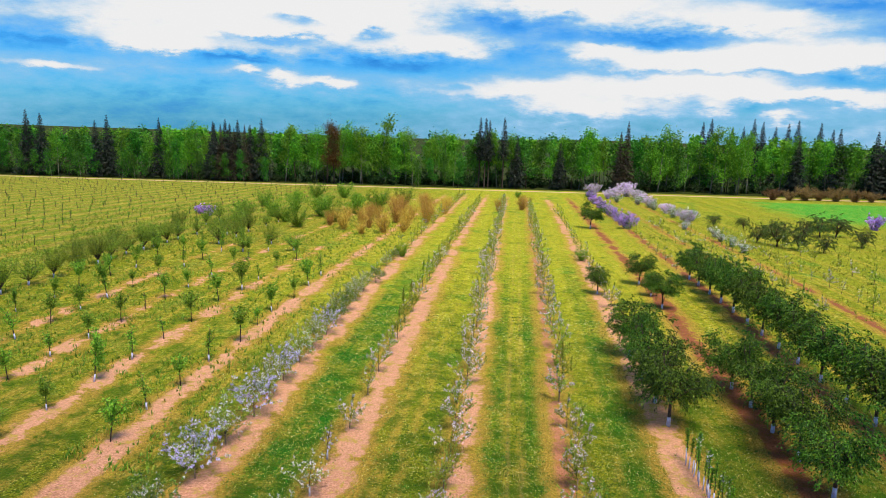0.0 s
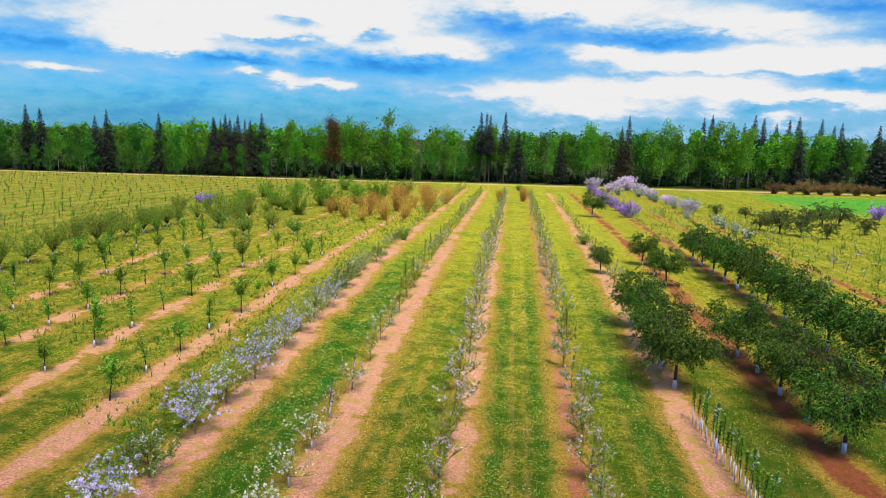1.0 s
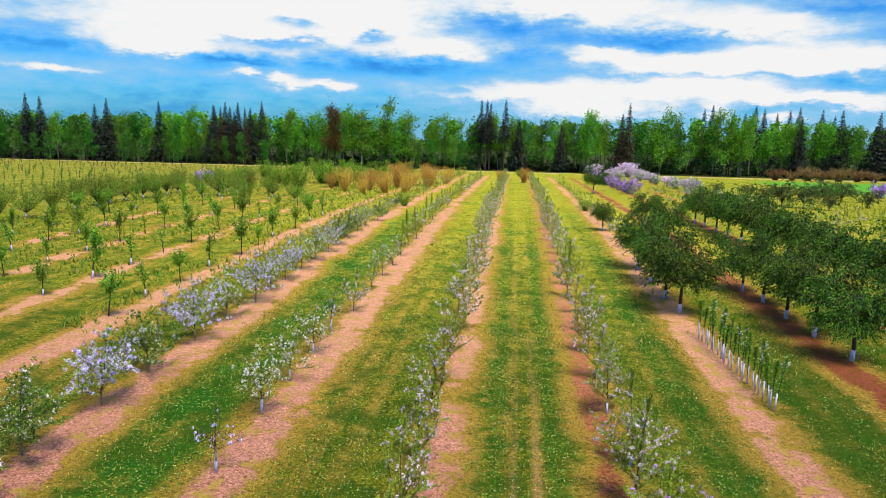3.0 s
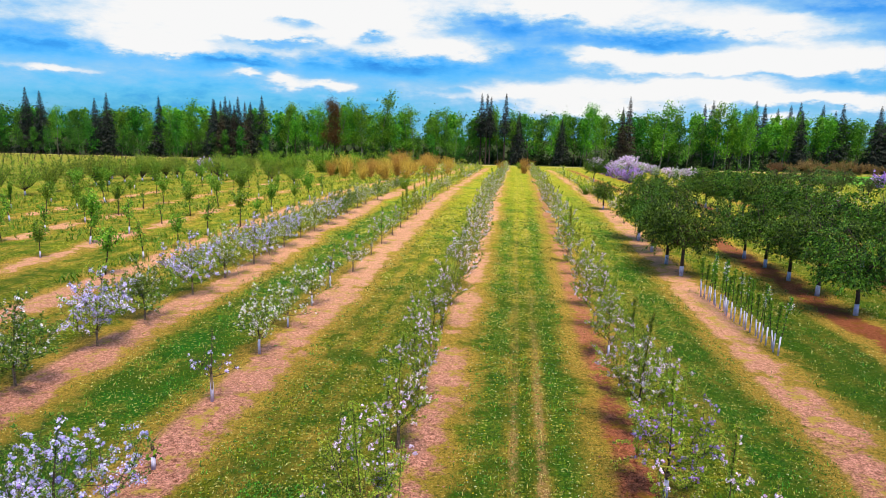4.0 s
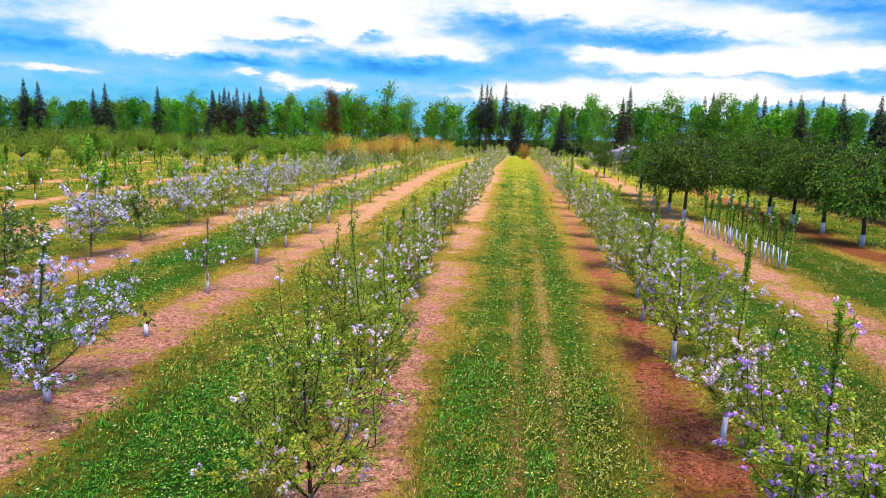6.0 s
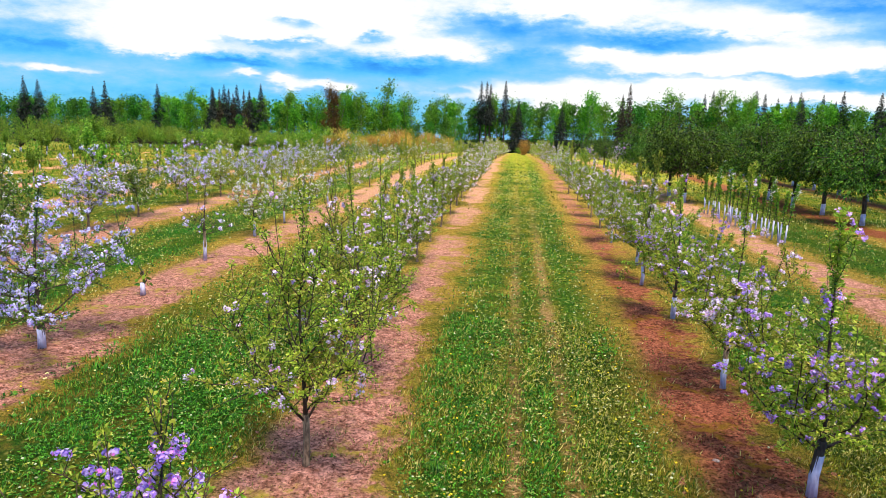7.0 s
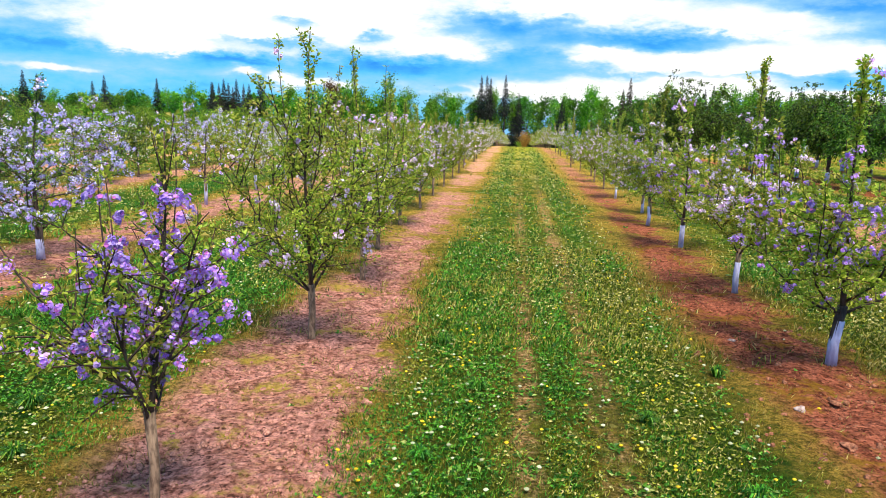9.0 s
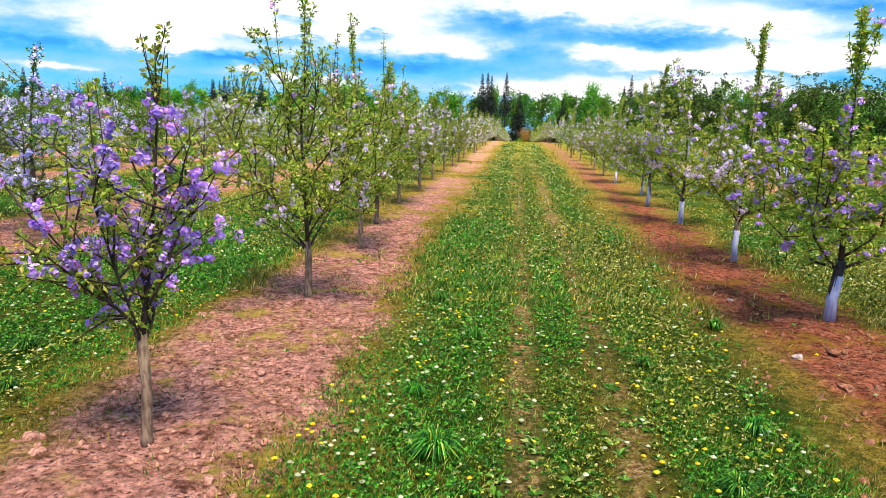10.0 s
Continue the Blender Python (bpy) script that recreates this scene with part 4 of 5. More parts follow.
# third row: bushy trees in full blossom
for y, k, size in [(11.6, 2, 1.05), (14.6, 2, 1.0), (17.8, 0, 0.9), (20.6, 2, 0.9), (24.0, 0, 1.0), (27.0, 1, 0.85), (29.9, 0, 1.0), (32.4, 1, 0.85), (34.6, 0, 0.9),
                   (37.4, 1, 0.9), (40.2, 1, 0.9), (43.0, 0, 0.85), (46.0, 2, 0.85), (49, 2, 0.9), (52, 1, 0.85), (55, 1, 0.75), (58.5, 2, 0.75), (66, 1, 0.6), (70, 2, 0.6)]:
    bushy.plant(k, -12.25 + rnd.gauss(0, 0.1), y, rnd.uniform(0, 360), size, group="blossoming third row")
y = 76
while y < 165:
    row_tree(int(rnd.random() * 4), -12.2, y, rnd.uniform(0.7, 1.0), "blossoming third row")
    y += rnd.uniform(3.0, 5.0)

# young plantings on the open side
YOUNG = "slender young fruit tree with white trunk guard"
young = Stock(sapling(61, 2.1, 520, 0.0, 0.8, "slender young fruit tree in fresh green leaf"), sapling(62, 2.3, 760, 0.42, 0.85, YOUNG), sapling(63, 1.9, 170, 0.38, 0.4, YOUNG + ", nearly bare"),
              sapling(64, 2.6, 950, 0.42, 0.95, YOUNG), sapling(65, 1.6, 60, 0.0, 0.3, "thin bare young fruit tree"))
PLAN = [(-17.25, (26.1, 29.8, 33.1, 36.6, 40.3, 44.0, 47.6, 51.5, 55.6, 60), (0, 2, 0, 2, 0, 0, 1, 0, 1, 2)),
        (-22.1, (21.8, 25.4, 29.1, 32.7, 36.2, 40.0, 43.6, 49, 53, 57.2, 62, 67), (1, 0, 1, 3, 2, 4, 0, 0, 1, 2, 0, 0)),
        (-26.7, (28.4, 32.0, 35.6, 39.0, 42.6, 46, 49.1, 53, 57, 62, 66, 71), (1, 0, 2, 1, 0, 4, 0, 1, 2, 0, 0, 2)),
        (-31.0, (34.4, 38.0, 41.4, 44.9, 48.4, 52, 56, 60.5, 64, 69, 74), (0, 2, 0, 1, 3, 0, 0, 2, 0, 2, 0)),
        (-35.0, (40, 43.6, 47.4, 51, 55.2, 59, 63.4, 68, 73, 78), (0, 3, 1, 0, 0, 3, 0, 0, 2, 0))]
for x, ys, ks in PLAN:
    for y, k in zip(ys, ks):
        young.plant(k, x + rnd.gauss(0, 0.12), y + rnd.gauss(0, 0.15), rnd.uniform(0, 360), rnd.uniform(0.65, 1.2), group="young fruit trees", lean=(rnd.gauss(0, 3), rnd.gauss(0, 3)))

# upright shrubs in a row beyond them
VASE = "upright olive-green fruit shrub with white limewashed stem"
vase = Stock(vase_shrub(71, 2.9, 34, 2000, VASE, mat_leaf_vase), vase_shrub(72, 2.7, 30, 1800, VASE, mat_leaf_vase, spread=0.7))
y = 42.0
while y < 74:
    vase.plant(int(rnd.random() * 2), -39.3 + rnd.gauss(0, 0.15), y, rnd.uniform(0, 360), rnd.uniform(0.9, 1.2), group="row of upright shrubs")
    y += rnd.uniform(2.5, 3.2)
for x0, y0, y1, step in ((-43.0, 62, 100, 6.5), (-39.0, 76, 100, 4.6), (-34.5, 80, 100, 6.0)):
    y = y0
    while y < y1:
        vase.plant(int(rnd.random() * 2), x0 + rnd.gauss(0, 0.4), y, rnd.uniform(0, 360), rnd.uniform(0.6, 1.0), group="row of upright shrubs")
        y += step * rnd.uniform(0.8, 1.25)
for x, y, s in [(-33.5, 74, 1.2), (-28, 76, 0.9), (-29, 70, 0.9), (-24, 72, 0.8), (-36, 82, 1.0)]:
    vase.plant(1, x, y, rnd.uniform(0, 360), s)

# bushes at the far end of the rows
RUSTB = "rust-orange twiggy bush at the row end"
mat_twig_tan = bark_material("tan_twig", (0.22, 0.12, 0.04), (0.46, 0.28, 0.09))
rust = Stock(*[bush(k, h, 4.6, 1500, mat_leaf_rust, RUSTB, 0.42, slim=0.09, rise=1.2, stems=44, woodmat=mat_twig_tan, spread=0.75) for k, h in ((81, 3.3), (82, 2.9))])
for x, y, s in [(-17.5, 90, 0.9), (-20.0, 88, 0.8), (-23.5, 92, 0.8), (-26.5, 96, 0.85), (-21.5, 106, 0.9), (-26.0, 104, 0.8), (-15.0, 92, 0.8), (-16.4, 108, 1.0), (-20.5, 95, 0.9), (-15.5, 97, 1.2), (-13.4, 104, 1.2), (-18.0, 103, 1.35), (-23.0, 101, 0.9), (-14.0, 112, 1.2), (-18.8, 112, 1.4), (-12.0, 119, 1.1), (-23.5, 110, 1.0),
                (-16, 122, 1.3), (-21, 120, 1.2), (-12.4, 128, 1.0), (-17.5, 131, 1.1), (-2.8, 128, 0.9), (1.6, 132, 1.2)]:
    rust.plant(int(rnd.random() * 2), x, y, rnd.uniform(0, 360), 0.84 * s, group="rust bushes")
mat_leaf_maroon = leaf_material("brown_twig", (0.13, 0.070, 0.030), (0.32, 0.19, 0.07))
maroon = Stock(bush(89, 3.0, 5.4, 1500, mat_leaf_maroon, "brownish broad bush beside the field track", 0.40, slim=0.3, rise=0.4, stems=26))
for x, y, s in [(66.5, 184, 0.85), (70.6, 184, 0.9), (74.8, 185, 1.25), (78.6, 186, 0.9), (82.4, 185, 1.2), (87.0, 185, 1.1), (91.5, 186, 0.9), (97.0, 186, 1.0)]:
    maroon.plant(0, x, y, rnd.uniform(0, 360), s, group="brown bushes")
LEAFYB = "leafy mid-green bush in rough grass"
leafy = Stock(bush(83, 2.4, 5.0, 1250, mat_leaf_shrub, LEAFYB, 0.32, slim=0.3, rise=0.7), bush(84, 2.2, 4.4, 1150, mat_leaf_shrub, LEAFYB, 0.30, slim=0.3, rise=0.7))
for x, y, s in [(-30, 92, 1.0), (-34, 98, 1.1), (-27, 100, 1.2), (-38, 104, 1.1), (-31, 107, 1.4), (-27, 114, 1.4), (-25, 124, 1.3), (-33, 118, 1.2), (-22, 136, 1.2), (-30, 128, 1.2), (-37, 112, 1.1), (-26, 134, 1.0),
                (-38, 90, 0.8), (-41.7, 101, 0.9), (-44.5, 108, 1.0), (-45.4, 120, 1.1), (-43, 131, 1.1), (-42.8, 144, 1.2), (-37, 146, 1.2), (0.8, 165, 0.7), (7.7, 75, 0.55), (-11.8, 72, 0.5)]:
    leafy.plant(int(rnd.random() * 2), x, y, rnd.uniform(0, 360), s, group="green bushes")
mat_bush_bloom = leaf_material("bush_blossom", (0.70, 0.50, 0.82), (0.95, 0.82, 0.97), (0.60, 0.34, 0.74))
LIL = "ornamental bush covered in lilac-pink blossom"
lilac = Stock(bush(85, 2.6, 4.6, 900, mat_leaf_shrub, LIL, 0.22, flowers=mat_bush_bloom, petals=9, petal=0.10), bush(86, 2.4, 4.2, 800, mat_leaf_olive, LIL, 0.22, flowers=mat_pink, petals=9, petal=0.10),
              bush(87, 2.2, 4.4, 1100, mat_leaf_shrub, "white-flowering green bush on the slope", 0.24, flowers=mat_white, petals=4))
for x, y, s, k in [(17.8, 108, 0.6, 1), (17.8, 113, 0.7, 1), (17.7, 119, 0.75, 1), (17.7, 126, 0.75, 1), (17.6, 134, 0.8, 1), (17.7, 143, 0.75, 1), (17.8, 154, 0.8, 1), (18.0, 166, 0.8, 1),
                   (29.7, 120, 1.05, 0), (31.5, 124, 0.8, 2), (29.4, 129, 0.9, 2), (29.9, 137, 0.85, 0), (28.6, 143, 0.8, 2), (28.9, 149, 0.9, 0), (27.5, 156, 0.9, 2), (30.1, 163, 0.9, 0), (30.1, 173, 1.0, 0),
                   (28.8, 180, 1.6, 0), (25.5, 176, 1.1, 0), (22.8, 170, 0.9, 0), (20.7, 182, 1.3, 0), (23.5, 160, 0.8, 2), (60.5, 120.5, 1.0, 1), (63.5, 119, 0.9, 1), (-47.3, 101.3, 0.7, 1), (-49.5, 103, 0.6, 1),
                   (29.4, 102, 0.65, 2), (28.8, 97, 0.6, 2), (28.9, 92, 0.65, 2), (28.8, 87, 0.6, 2), (27.0, 110, 0.6, 2)]:
    lilac.plant(k, x, y, rnd.uniform(0, 360), s, group="flowering bushes")
OLIVE = "dark olive-green rounded fruit bush"
olive = Stock(cherry_tree(88, 3.0, 3.6, 0.5, 2200, OLIVE, mat_leaf_olive, 0.0))
for x, y, s in [(33.9, 97.7, 1.35), (35.4, 94.5, 1.3), (37.0, 91.5, 1.25), (39.5, 90, 0.9), (46.3, 107.6, 1.35), (49.1, 108.5, 1.25), (44.5, 109, 1.0), (47.2, 96.6, 1.0), (50.5, 94, 0.95), (33, 116, 0.8), (37.5, 115, 0.75), (42, 114, 0.7)]:
    olive.plant(0, x, y, rnd.uniform(0, 360), s, group="olive bushes")

# full-grown cherries with limewashed trunks
CH = "full dark-green cherry tree with white limewashed trunk"
cherry = Stock(cherry_tree(91, 4.3, 3.2, 1.45, 9600, CH, limewash=0.48, leaf=0.115), cherry_tree(92, 4.0, 3.1, 1.45, 9000, CH, limewash=0.48, leaf=0.115), cherry_tree(93, 4.4, 3.0, 1.4, 9300, CH, limewash=0.48, leaf=0.115))
for x, y, s in [(8.1, 32.4, 1.05), (8.0, 35.2, 1.05), (7.9, 38.6, 0.9), (7.8, 42.4, 0.75), (7.6, 58.7, 0.65), (11.9, 106, 1.1),
                (13.4, 26.7, 0.95), (13.2, 29.7, 1.0), (13.05, 32.5, 0.95), (13.0, 35.5, 0.95), (12.75, 38.0, 0.9), (12.3, 54.8, 0.85), (11.95, 63.5, 0.8), (12.2, 59, 0.55)]:
    cherry.plant(int(x * 7 + y * 3) % 3, x, y, rnd.uniform(0, 360), s, group="cherry trees")
hedge = Stock(cherry_tree(94, 4.2, 3.3, 1.4, 5600, CH, limewash=0.48, leaf=0.15), cherry_tree(95, 4.0, 3.2, 1.4, 5400, CH, limewash=0.48, leaf=0.15))
y = 28.0
while y < 70:
    hedge.plant(int(rnd.random() * 2), 18.4 - 0.035 * (y - 40), y, rnd.uniform(0, 360), rnd.uniform(0.92, 1.06), group="cherry hedge row")
    y += rnd.uniform(2.8, 3.4)

# whips with white guards, tightly set
def whip(seed, height, label):
    rnd_ = random.Random(seed)
    root = empty("whip_tree")
    wood, foliage, blooms, g = Mass(), Mass(), Mass(), Mass()
    pts = bent(Vector((0, 0, 0)), Vector((rnd_.gauss(0, 0.03), rnd_.gauss(0, 0.03), 1)), height, rnd_, 5, 0.1, 0.03)
    wood.tube(pts, taper(0.018, 0.007, 6), 5)
    for _ in range(150):
        k = rnd_.choice((2, 3, 3, 4, 4, 4))
        q = pts[k].lerp(pts[k + 1], rnd_.random())
        d = Vector((rnd_.gauss(0, 1), rnd_.gauss(0, 1), 0.5)).normalized()
        foliage.leaf(q, d, 0.09 * rnd_.uniform(0.6, 1.3), rnd_, 0.5, 0.1)
    if seed % 3 == 0:
        for _ in range(16):
            blooms.blob(pts[3].lerp(pts[5], rnd_.random()) + Vector((rnd_.gauss(0, 0.05), rnd_.gauss(0, 0.05), 0)), 0.06, rnd_, 6)
        blooms.make("blossom", mat_white, root)
    stem = wood.make("stem", mat_bark_dark, root)
    foliage.make("foliage", mat_leaf_young, root)
    g.tube([Vector((0, 0, 0)), Vector((pts[1].x * 0.9, pts[1].y * 0.9, 0.62))], [0.028, 0.026], 8)
    g.make("trunk_guard", mat_limewash, stem, "white plastic tree guard", smooth=True)
    return tagged(root, label, "sapling")


whips = Stock(*[whip(s, h, "slim nursery whip in white spiral guard") for s, h in ((3, 1.9), (4, 1.6), (5, 1.8), (7, 1.5), (6, 2.0))])
for i in range(24):
    whips.plant(i, 8.5 - 0.018 * i + rnd.gauss(0, 0.04), 21.0 + 0.34 * i, rnd.uniform(0, 360), rnd.uniform(0.9, 1.1), group="nursery whips", lean=(rnd.gauss(0, 2), rnd.gauss(0, 2)))

# sparse blossoming saplings on the far slope
for x0, y0, y1, step in ((30.2, 48, 110, 3.0), (35.5, 60, 96, 4.5), (25.0, 56, 100, 3.8), (8.1, 46, 130, 4.0), (17.2, 72, 130, 4.5), (22.5, 62, 120, 4.0)):
    y = y0
    while y < y1:
        row_tree((0, 3, 2, 1)[int(rnd.random() * 4)], x0, y, rnd.uniform(0.6, 0.9), "scattered young apples")
        y += step * rnd.uniform(0.8, 1.25)


# the wide field of small stems on the open side: nearest as things, the rest joined
stem_kind = Stock(sapling(66, 1.2, 40, 0.0, 0.2, "small dark bare fruit tree stem"), sapling(67, 1.1, 26, 0.0, 0.18, "small dark bare fruit tree stem"),
                  sapling(68, 1.3, 60, 0.0, 0.22, "small leafy fruit tree stem in grass"))
rest = Mass()
count = 0
for r in range(24):
    x0 = -43.5 - 3.9 * r
    y = 62 + 3.0 * r * 0.35 + rnd.uniform(0, 3)
    while y < 183:
        if rnd.random() < 0.72:
            if count < 280 and y < 112:
                stem_kind.plant(int(rnd.random() * 3), x0 + rnd.gauss(0, 0.15), y, rnd.uniform(0, 360), rnd.uniform(0.8, 1.15), group="small field stems")
                count += 1
            else:
                b = Vector((x0 + rnd.gauss(0, 0.15), y, terrain(x0, y) - 0.05))
                h = rnd.uniform(0.7, 1.1)
                top = b + Vector((rnd.gauss(0, 0.1), rnd.gauss(0, 0.1), h))
                rest.tube([b, top], [0.045, 0.02], 3, cap=False)
                for _ in range(6):
                    rest.leaf(b.lerp(top, rnd.uniform(0.5, 1)), Vector((rnd.gauss(0, 1), rnd.gauss(0, 1), 0.6)).normalized(), 0.28, rnd, 0.35)
        y += rnd.uniform(3.0, 4.2)
tagged(rest.make("field_stems", mat_bark), "distant rows of small dark fruit tree stems", "saplings", kind="stuff")

# ---------------------------------------------------------------- the wood along the horizon
BIRCH = "tall bright green birch at the wood's edge"
WOOD = "dense mid-green tree of the woodland edge"
birch = Stock(broadleaf(101, 18.5, 7.5, 0.2, mat_leaf_birch, mat_birch_bark, 350, BIRCH, "birch", leaf=0.49), broadleaf(102, 17.5, 6.5, 0.2, mat_leaf_birch, mat_birch_bark, 330, BIRCH, "birch", 0.9, leaf=0.49),
              broadleaf(103, 17.0, 7.0, 0.15, mat_leaf_birch, mat_bark_dark, 350, BIRCH, "birch", leaf=0.49))
decid = Stock(broadleaf(104, 16.5, 8.0, 0.18, mat_leaf_wood, mat_bark_dark, 320, WOOD, leaf=0.53), broadleaf(105, 15.5, 7.0, 0.12, mat_leaf_wood, mat_bark_dark, 300, WOOD, leaf=0.53),
              broadleaf(106, 14.5, 6.5, 0.1, mat_leaf_wood, mat_birch_bark, 290, WOOD, leaf=0.53))
deep = Stock(broadleaf(107, 16.5, 8.0, 0.3, mat_leaf_wood, mat_bark_dark, 85, WOOD, leaf=1.1, boughs=6), broadleaf(108, 16.0, 7.0, 0.3, mat_leaf_birch, mat_bark_dark, 85, WOOD, leaf=1.1, boughs=6))
SPR = "dark blue-green spruce with pointed top"
spruces = Stock(spruce(111, 20.5, 8.6, 0.08, None, SPR), spruce(112, 19.5, 8.0, 0.1, None, SPR, 42), spruce(113, 20.5, 4.6, 0.42, mat_needle, "tall spruce with bare lower trunk", 30, 0.7))
brown = Stock(spruce(114, 20.0, 6.0, 0.08, mat_needle_brown, "dark brownish spruce, thick to the ground"))
rusty = Stock(broadleaf(115, 20.0, 6.0, 0.2, mat_rust_crown, mat_bark_dark, 520, "rust-brown crowned tree among green birches", leaf=0.42))
# undergrowth leaves, darkened to carry the shade below the trees in their colour
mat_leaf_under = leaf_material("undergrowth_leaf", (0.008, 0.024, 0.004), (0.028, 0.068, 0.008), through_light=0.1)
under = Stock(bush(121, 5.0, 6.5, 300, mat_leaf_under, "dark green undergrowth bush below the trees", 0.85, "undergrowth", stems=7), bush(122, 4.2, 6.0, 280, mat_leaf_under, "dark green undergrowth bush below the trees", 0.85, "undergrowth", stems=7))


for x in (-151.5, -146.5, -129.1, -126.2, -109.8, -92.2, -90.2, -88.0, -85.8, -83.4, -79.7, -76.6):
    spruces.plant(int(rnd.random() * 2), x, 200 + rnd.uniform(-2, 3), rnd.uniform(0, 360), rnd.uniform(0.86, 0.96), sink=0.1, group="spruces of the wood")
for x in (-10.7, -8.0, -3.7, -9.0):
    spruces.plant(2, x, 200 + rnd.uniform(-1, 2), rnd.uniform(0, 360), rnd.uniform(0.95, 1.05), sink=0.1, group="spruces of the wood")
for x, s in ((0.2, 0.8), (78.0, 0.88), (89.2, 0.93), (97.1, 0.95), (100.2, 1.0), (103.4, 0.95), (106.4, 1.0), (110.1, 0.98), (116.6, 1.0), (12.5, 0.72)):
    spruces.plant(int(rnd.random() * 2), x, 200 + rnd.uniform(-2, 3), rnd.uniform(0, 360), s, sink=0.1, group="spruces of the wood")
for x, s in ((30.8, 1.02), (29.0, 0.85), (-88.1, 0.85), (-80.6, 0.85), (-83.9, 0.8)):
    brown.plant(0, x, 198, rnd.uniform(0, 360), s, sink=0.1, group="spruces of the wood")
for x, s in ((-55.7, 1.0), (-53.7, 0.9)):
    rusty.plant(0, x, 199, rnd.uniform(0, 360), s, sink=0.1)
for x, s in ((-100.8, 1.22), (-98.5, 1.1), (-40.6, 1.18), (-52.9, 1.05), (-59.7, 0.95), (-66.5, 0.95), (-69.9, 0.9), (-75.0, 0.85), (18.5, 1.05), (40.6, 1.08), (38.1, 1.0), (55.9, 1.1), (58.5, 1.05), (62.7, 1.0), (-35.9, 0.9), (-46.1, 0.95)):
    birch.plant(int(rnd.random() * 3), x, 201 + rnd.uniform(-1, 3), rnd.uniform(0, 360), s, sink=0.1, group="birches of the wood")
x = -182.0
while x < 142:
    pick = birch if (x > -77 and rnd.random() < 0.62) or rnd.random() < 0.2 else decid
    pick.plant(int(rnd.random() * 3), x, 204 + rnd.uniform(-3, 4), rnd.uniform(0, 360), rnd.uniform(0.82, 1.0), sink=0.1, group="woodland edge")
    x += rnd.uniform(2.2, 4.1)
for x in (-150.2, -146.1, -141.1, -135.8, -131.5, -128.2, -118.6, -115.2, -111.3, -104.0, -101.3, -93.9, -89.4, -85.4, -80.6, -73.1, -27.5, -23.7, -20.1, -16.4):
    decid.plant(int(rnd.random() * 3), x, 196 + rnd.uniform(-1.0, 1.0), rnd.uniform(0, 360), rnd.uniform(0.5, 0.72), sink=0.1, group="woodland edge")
for depth, step, lo, hi in ((214, 5.2, 0.85, 1.0), (232, 7.0, 0.95, 1.08)):
    x = -0.99 * depth
    while x < 0.79 * depth:
        deep.plant(int(rnd.random() * 2), x, depth + rnd.uniform(-5, 5), rnd.uniform(0, 360), rnd.uniform(lo, hi), sink=0.1, group="deep woodland")
        x += rnd.uniform(0.7, 1.3) * step
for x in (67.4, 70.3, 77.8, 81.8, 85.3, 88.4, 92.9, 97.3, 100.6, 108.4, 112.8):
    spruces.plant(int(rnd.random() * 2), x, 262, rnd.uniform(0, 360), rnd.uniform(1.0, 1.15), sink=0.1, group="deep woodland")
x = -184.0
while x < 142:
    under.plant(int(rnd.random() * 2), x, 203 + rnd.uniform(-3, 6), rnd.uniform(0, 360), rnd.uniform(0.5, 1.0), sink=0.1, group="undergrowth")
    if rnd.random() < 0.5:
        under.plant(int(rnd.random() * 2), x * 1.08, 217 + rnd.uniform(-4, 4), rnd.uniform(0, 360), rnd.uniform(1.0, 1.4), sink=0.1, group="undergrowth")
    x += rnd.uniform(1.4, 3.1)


# ---------------------------------------------------------------- grass, dandelions and clods near the lane
def soil_at(x):
    return abs(row_offset(x)) < 0.76


def blades(x0, x1, y0, y1, tufts, per, low, high, wide, name, mat, label, test):
    m = Mass()
    r = random.Random(len(name) * 31 + int(y1))
    done = 0
    while done < tufts:
        done += 1
        y = y0 + (y1 - y0) * r.random() ** 1.5
        x = r.uniform(x0, x1)
        if not test(x, y, r):
            continue
        z = terrain(x, y) - 0.02
        tall = r.uniform(low, high)
        for _ in range(per):
            a = r.uniform(0, 6.28)
            lean = r.uniform(0.1, 0.75)
            b = Vector((x + r.gauss(0, 0.05), y + r.gauss(0, 0.05), z))
            d = Vector((math.cos(a) * lean, math.sin(a) * lean, 1)).normalized()
            s = Vector((-math.sin(a), math.cos(a), 0)) * wide * r.uniform(0.6, 1.3)
            h = tall * r.uniform(0.5, 1.1)
            k = len(m.v)
            m.v += [b - s, b + s, b + d * h * 0.6 + s * 0.7, b + d * h + Vector((d.x, d.y, -0.2)) * h * 0.25]
            m.f.append((k, k + 1, k + 2, k + 3))
    return tagged(m.make(name, mat), label, "grass", kind="stuff")


def in_grass(x, y, r):
    if x < -2.7 and y < 9 and r.random() < 0.8:
        return False
    if y < 7 and x < -2.9 and r.random() < 0.55:
        return False
    if y < 7 and not on_lane(x, y):
        return False
    if min(abs(x - 0.28), abs(x - 0.86)) < 0.11 and noise.noise(Vector((x * 0.5, y * 0.9, 2))) > -0.15 and r.random() < 0.8:
        return False
    return not soil_at(x + r.gauss(0, 0.18)) or r.random() < 0.05


mat_blade_tall = leaf_material("tall_grass_blade", (0.048, 0.136, 0.006), (0.240, 0.336, 0.022), (0.368, 0.272, 0.051), dry_from=0.8)


def rough_field(x, y, r):
    soil = abs(row_offset(x)) < 0.7 and -33 < x < 30
    return noise.noise(Vector((x * 0.12, y * 0.12, 8))) > -0.12 and (not soil or r.random() < (0.6 if y > 34 else 0.2))


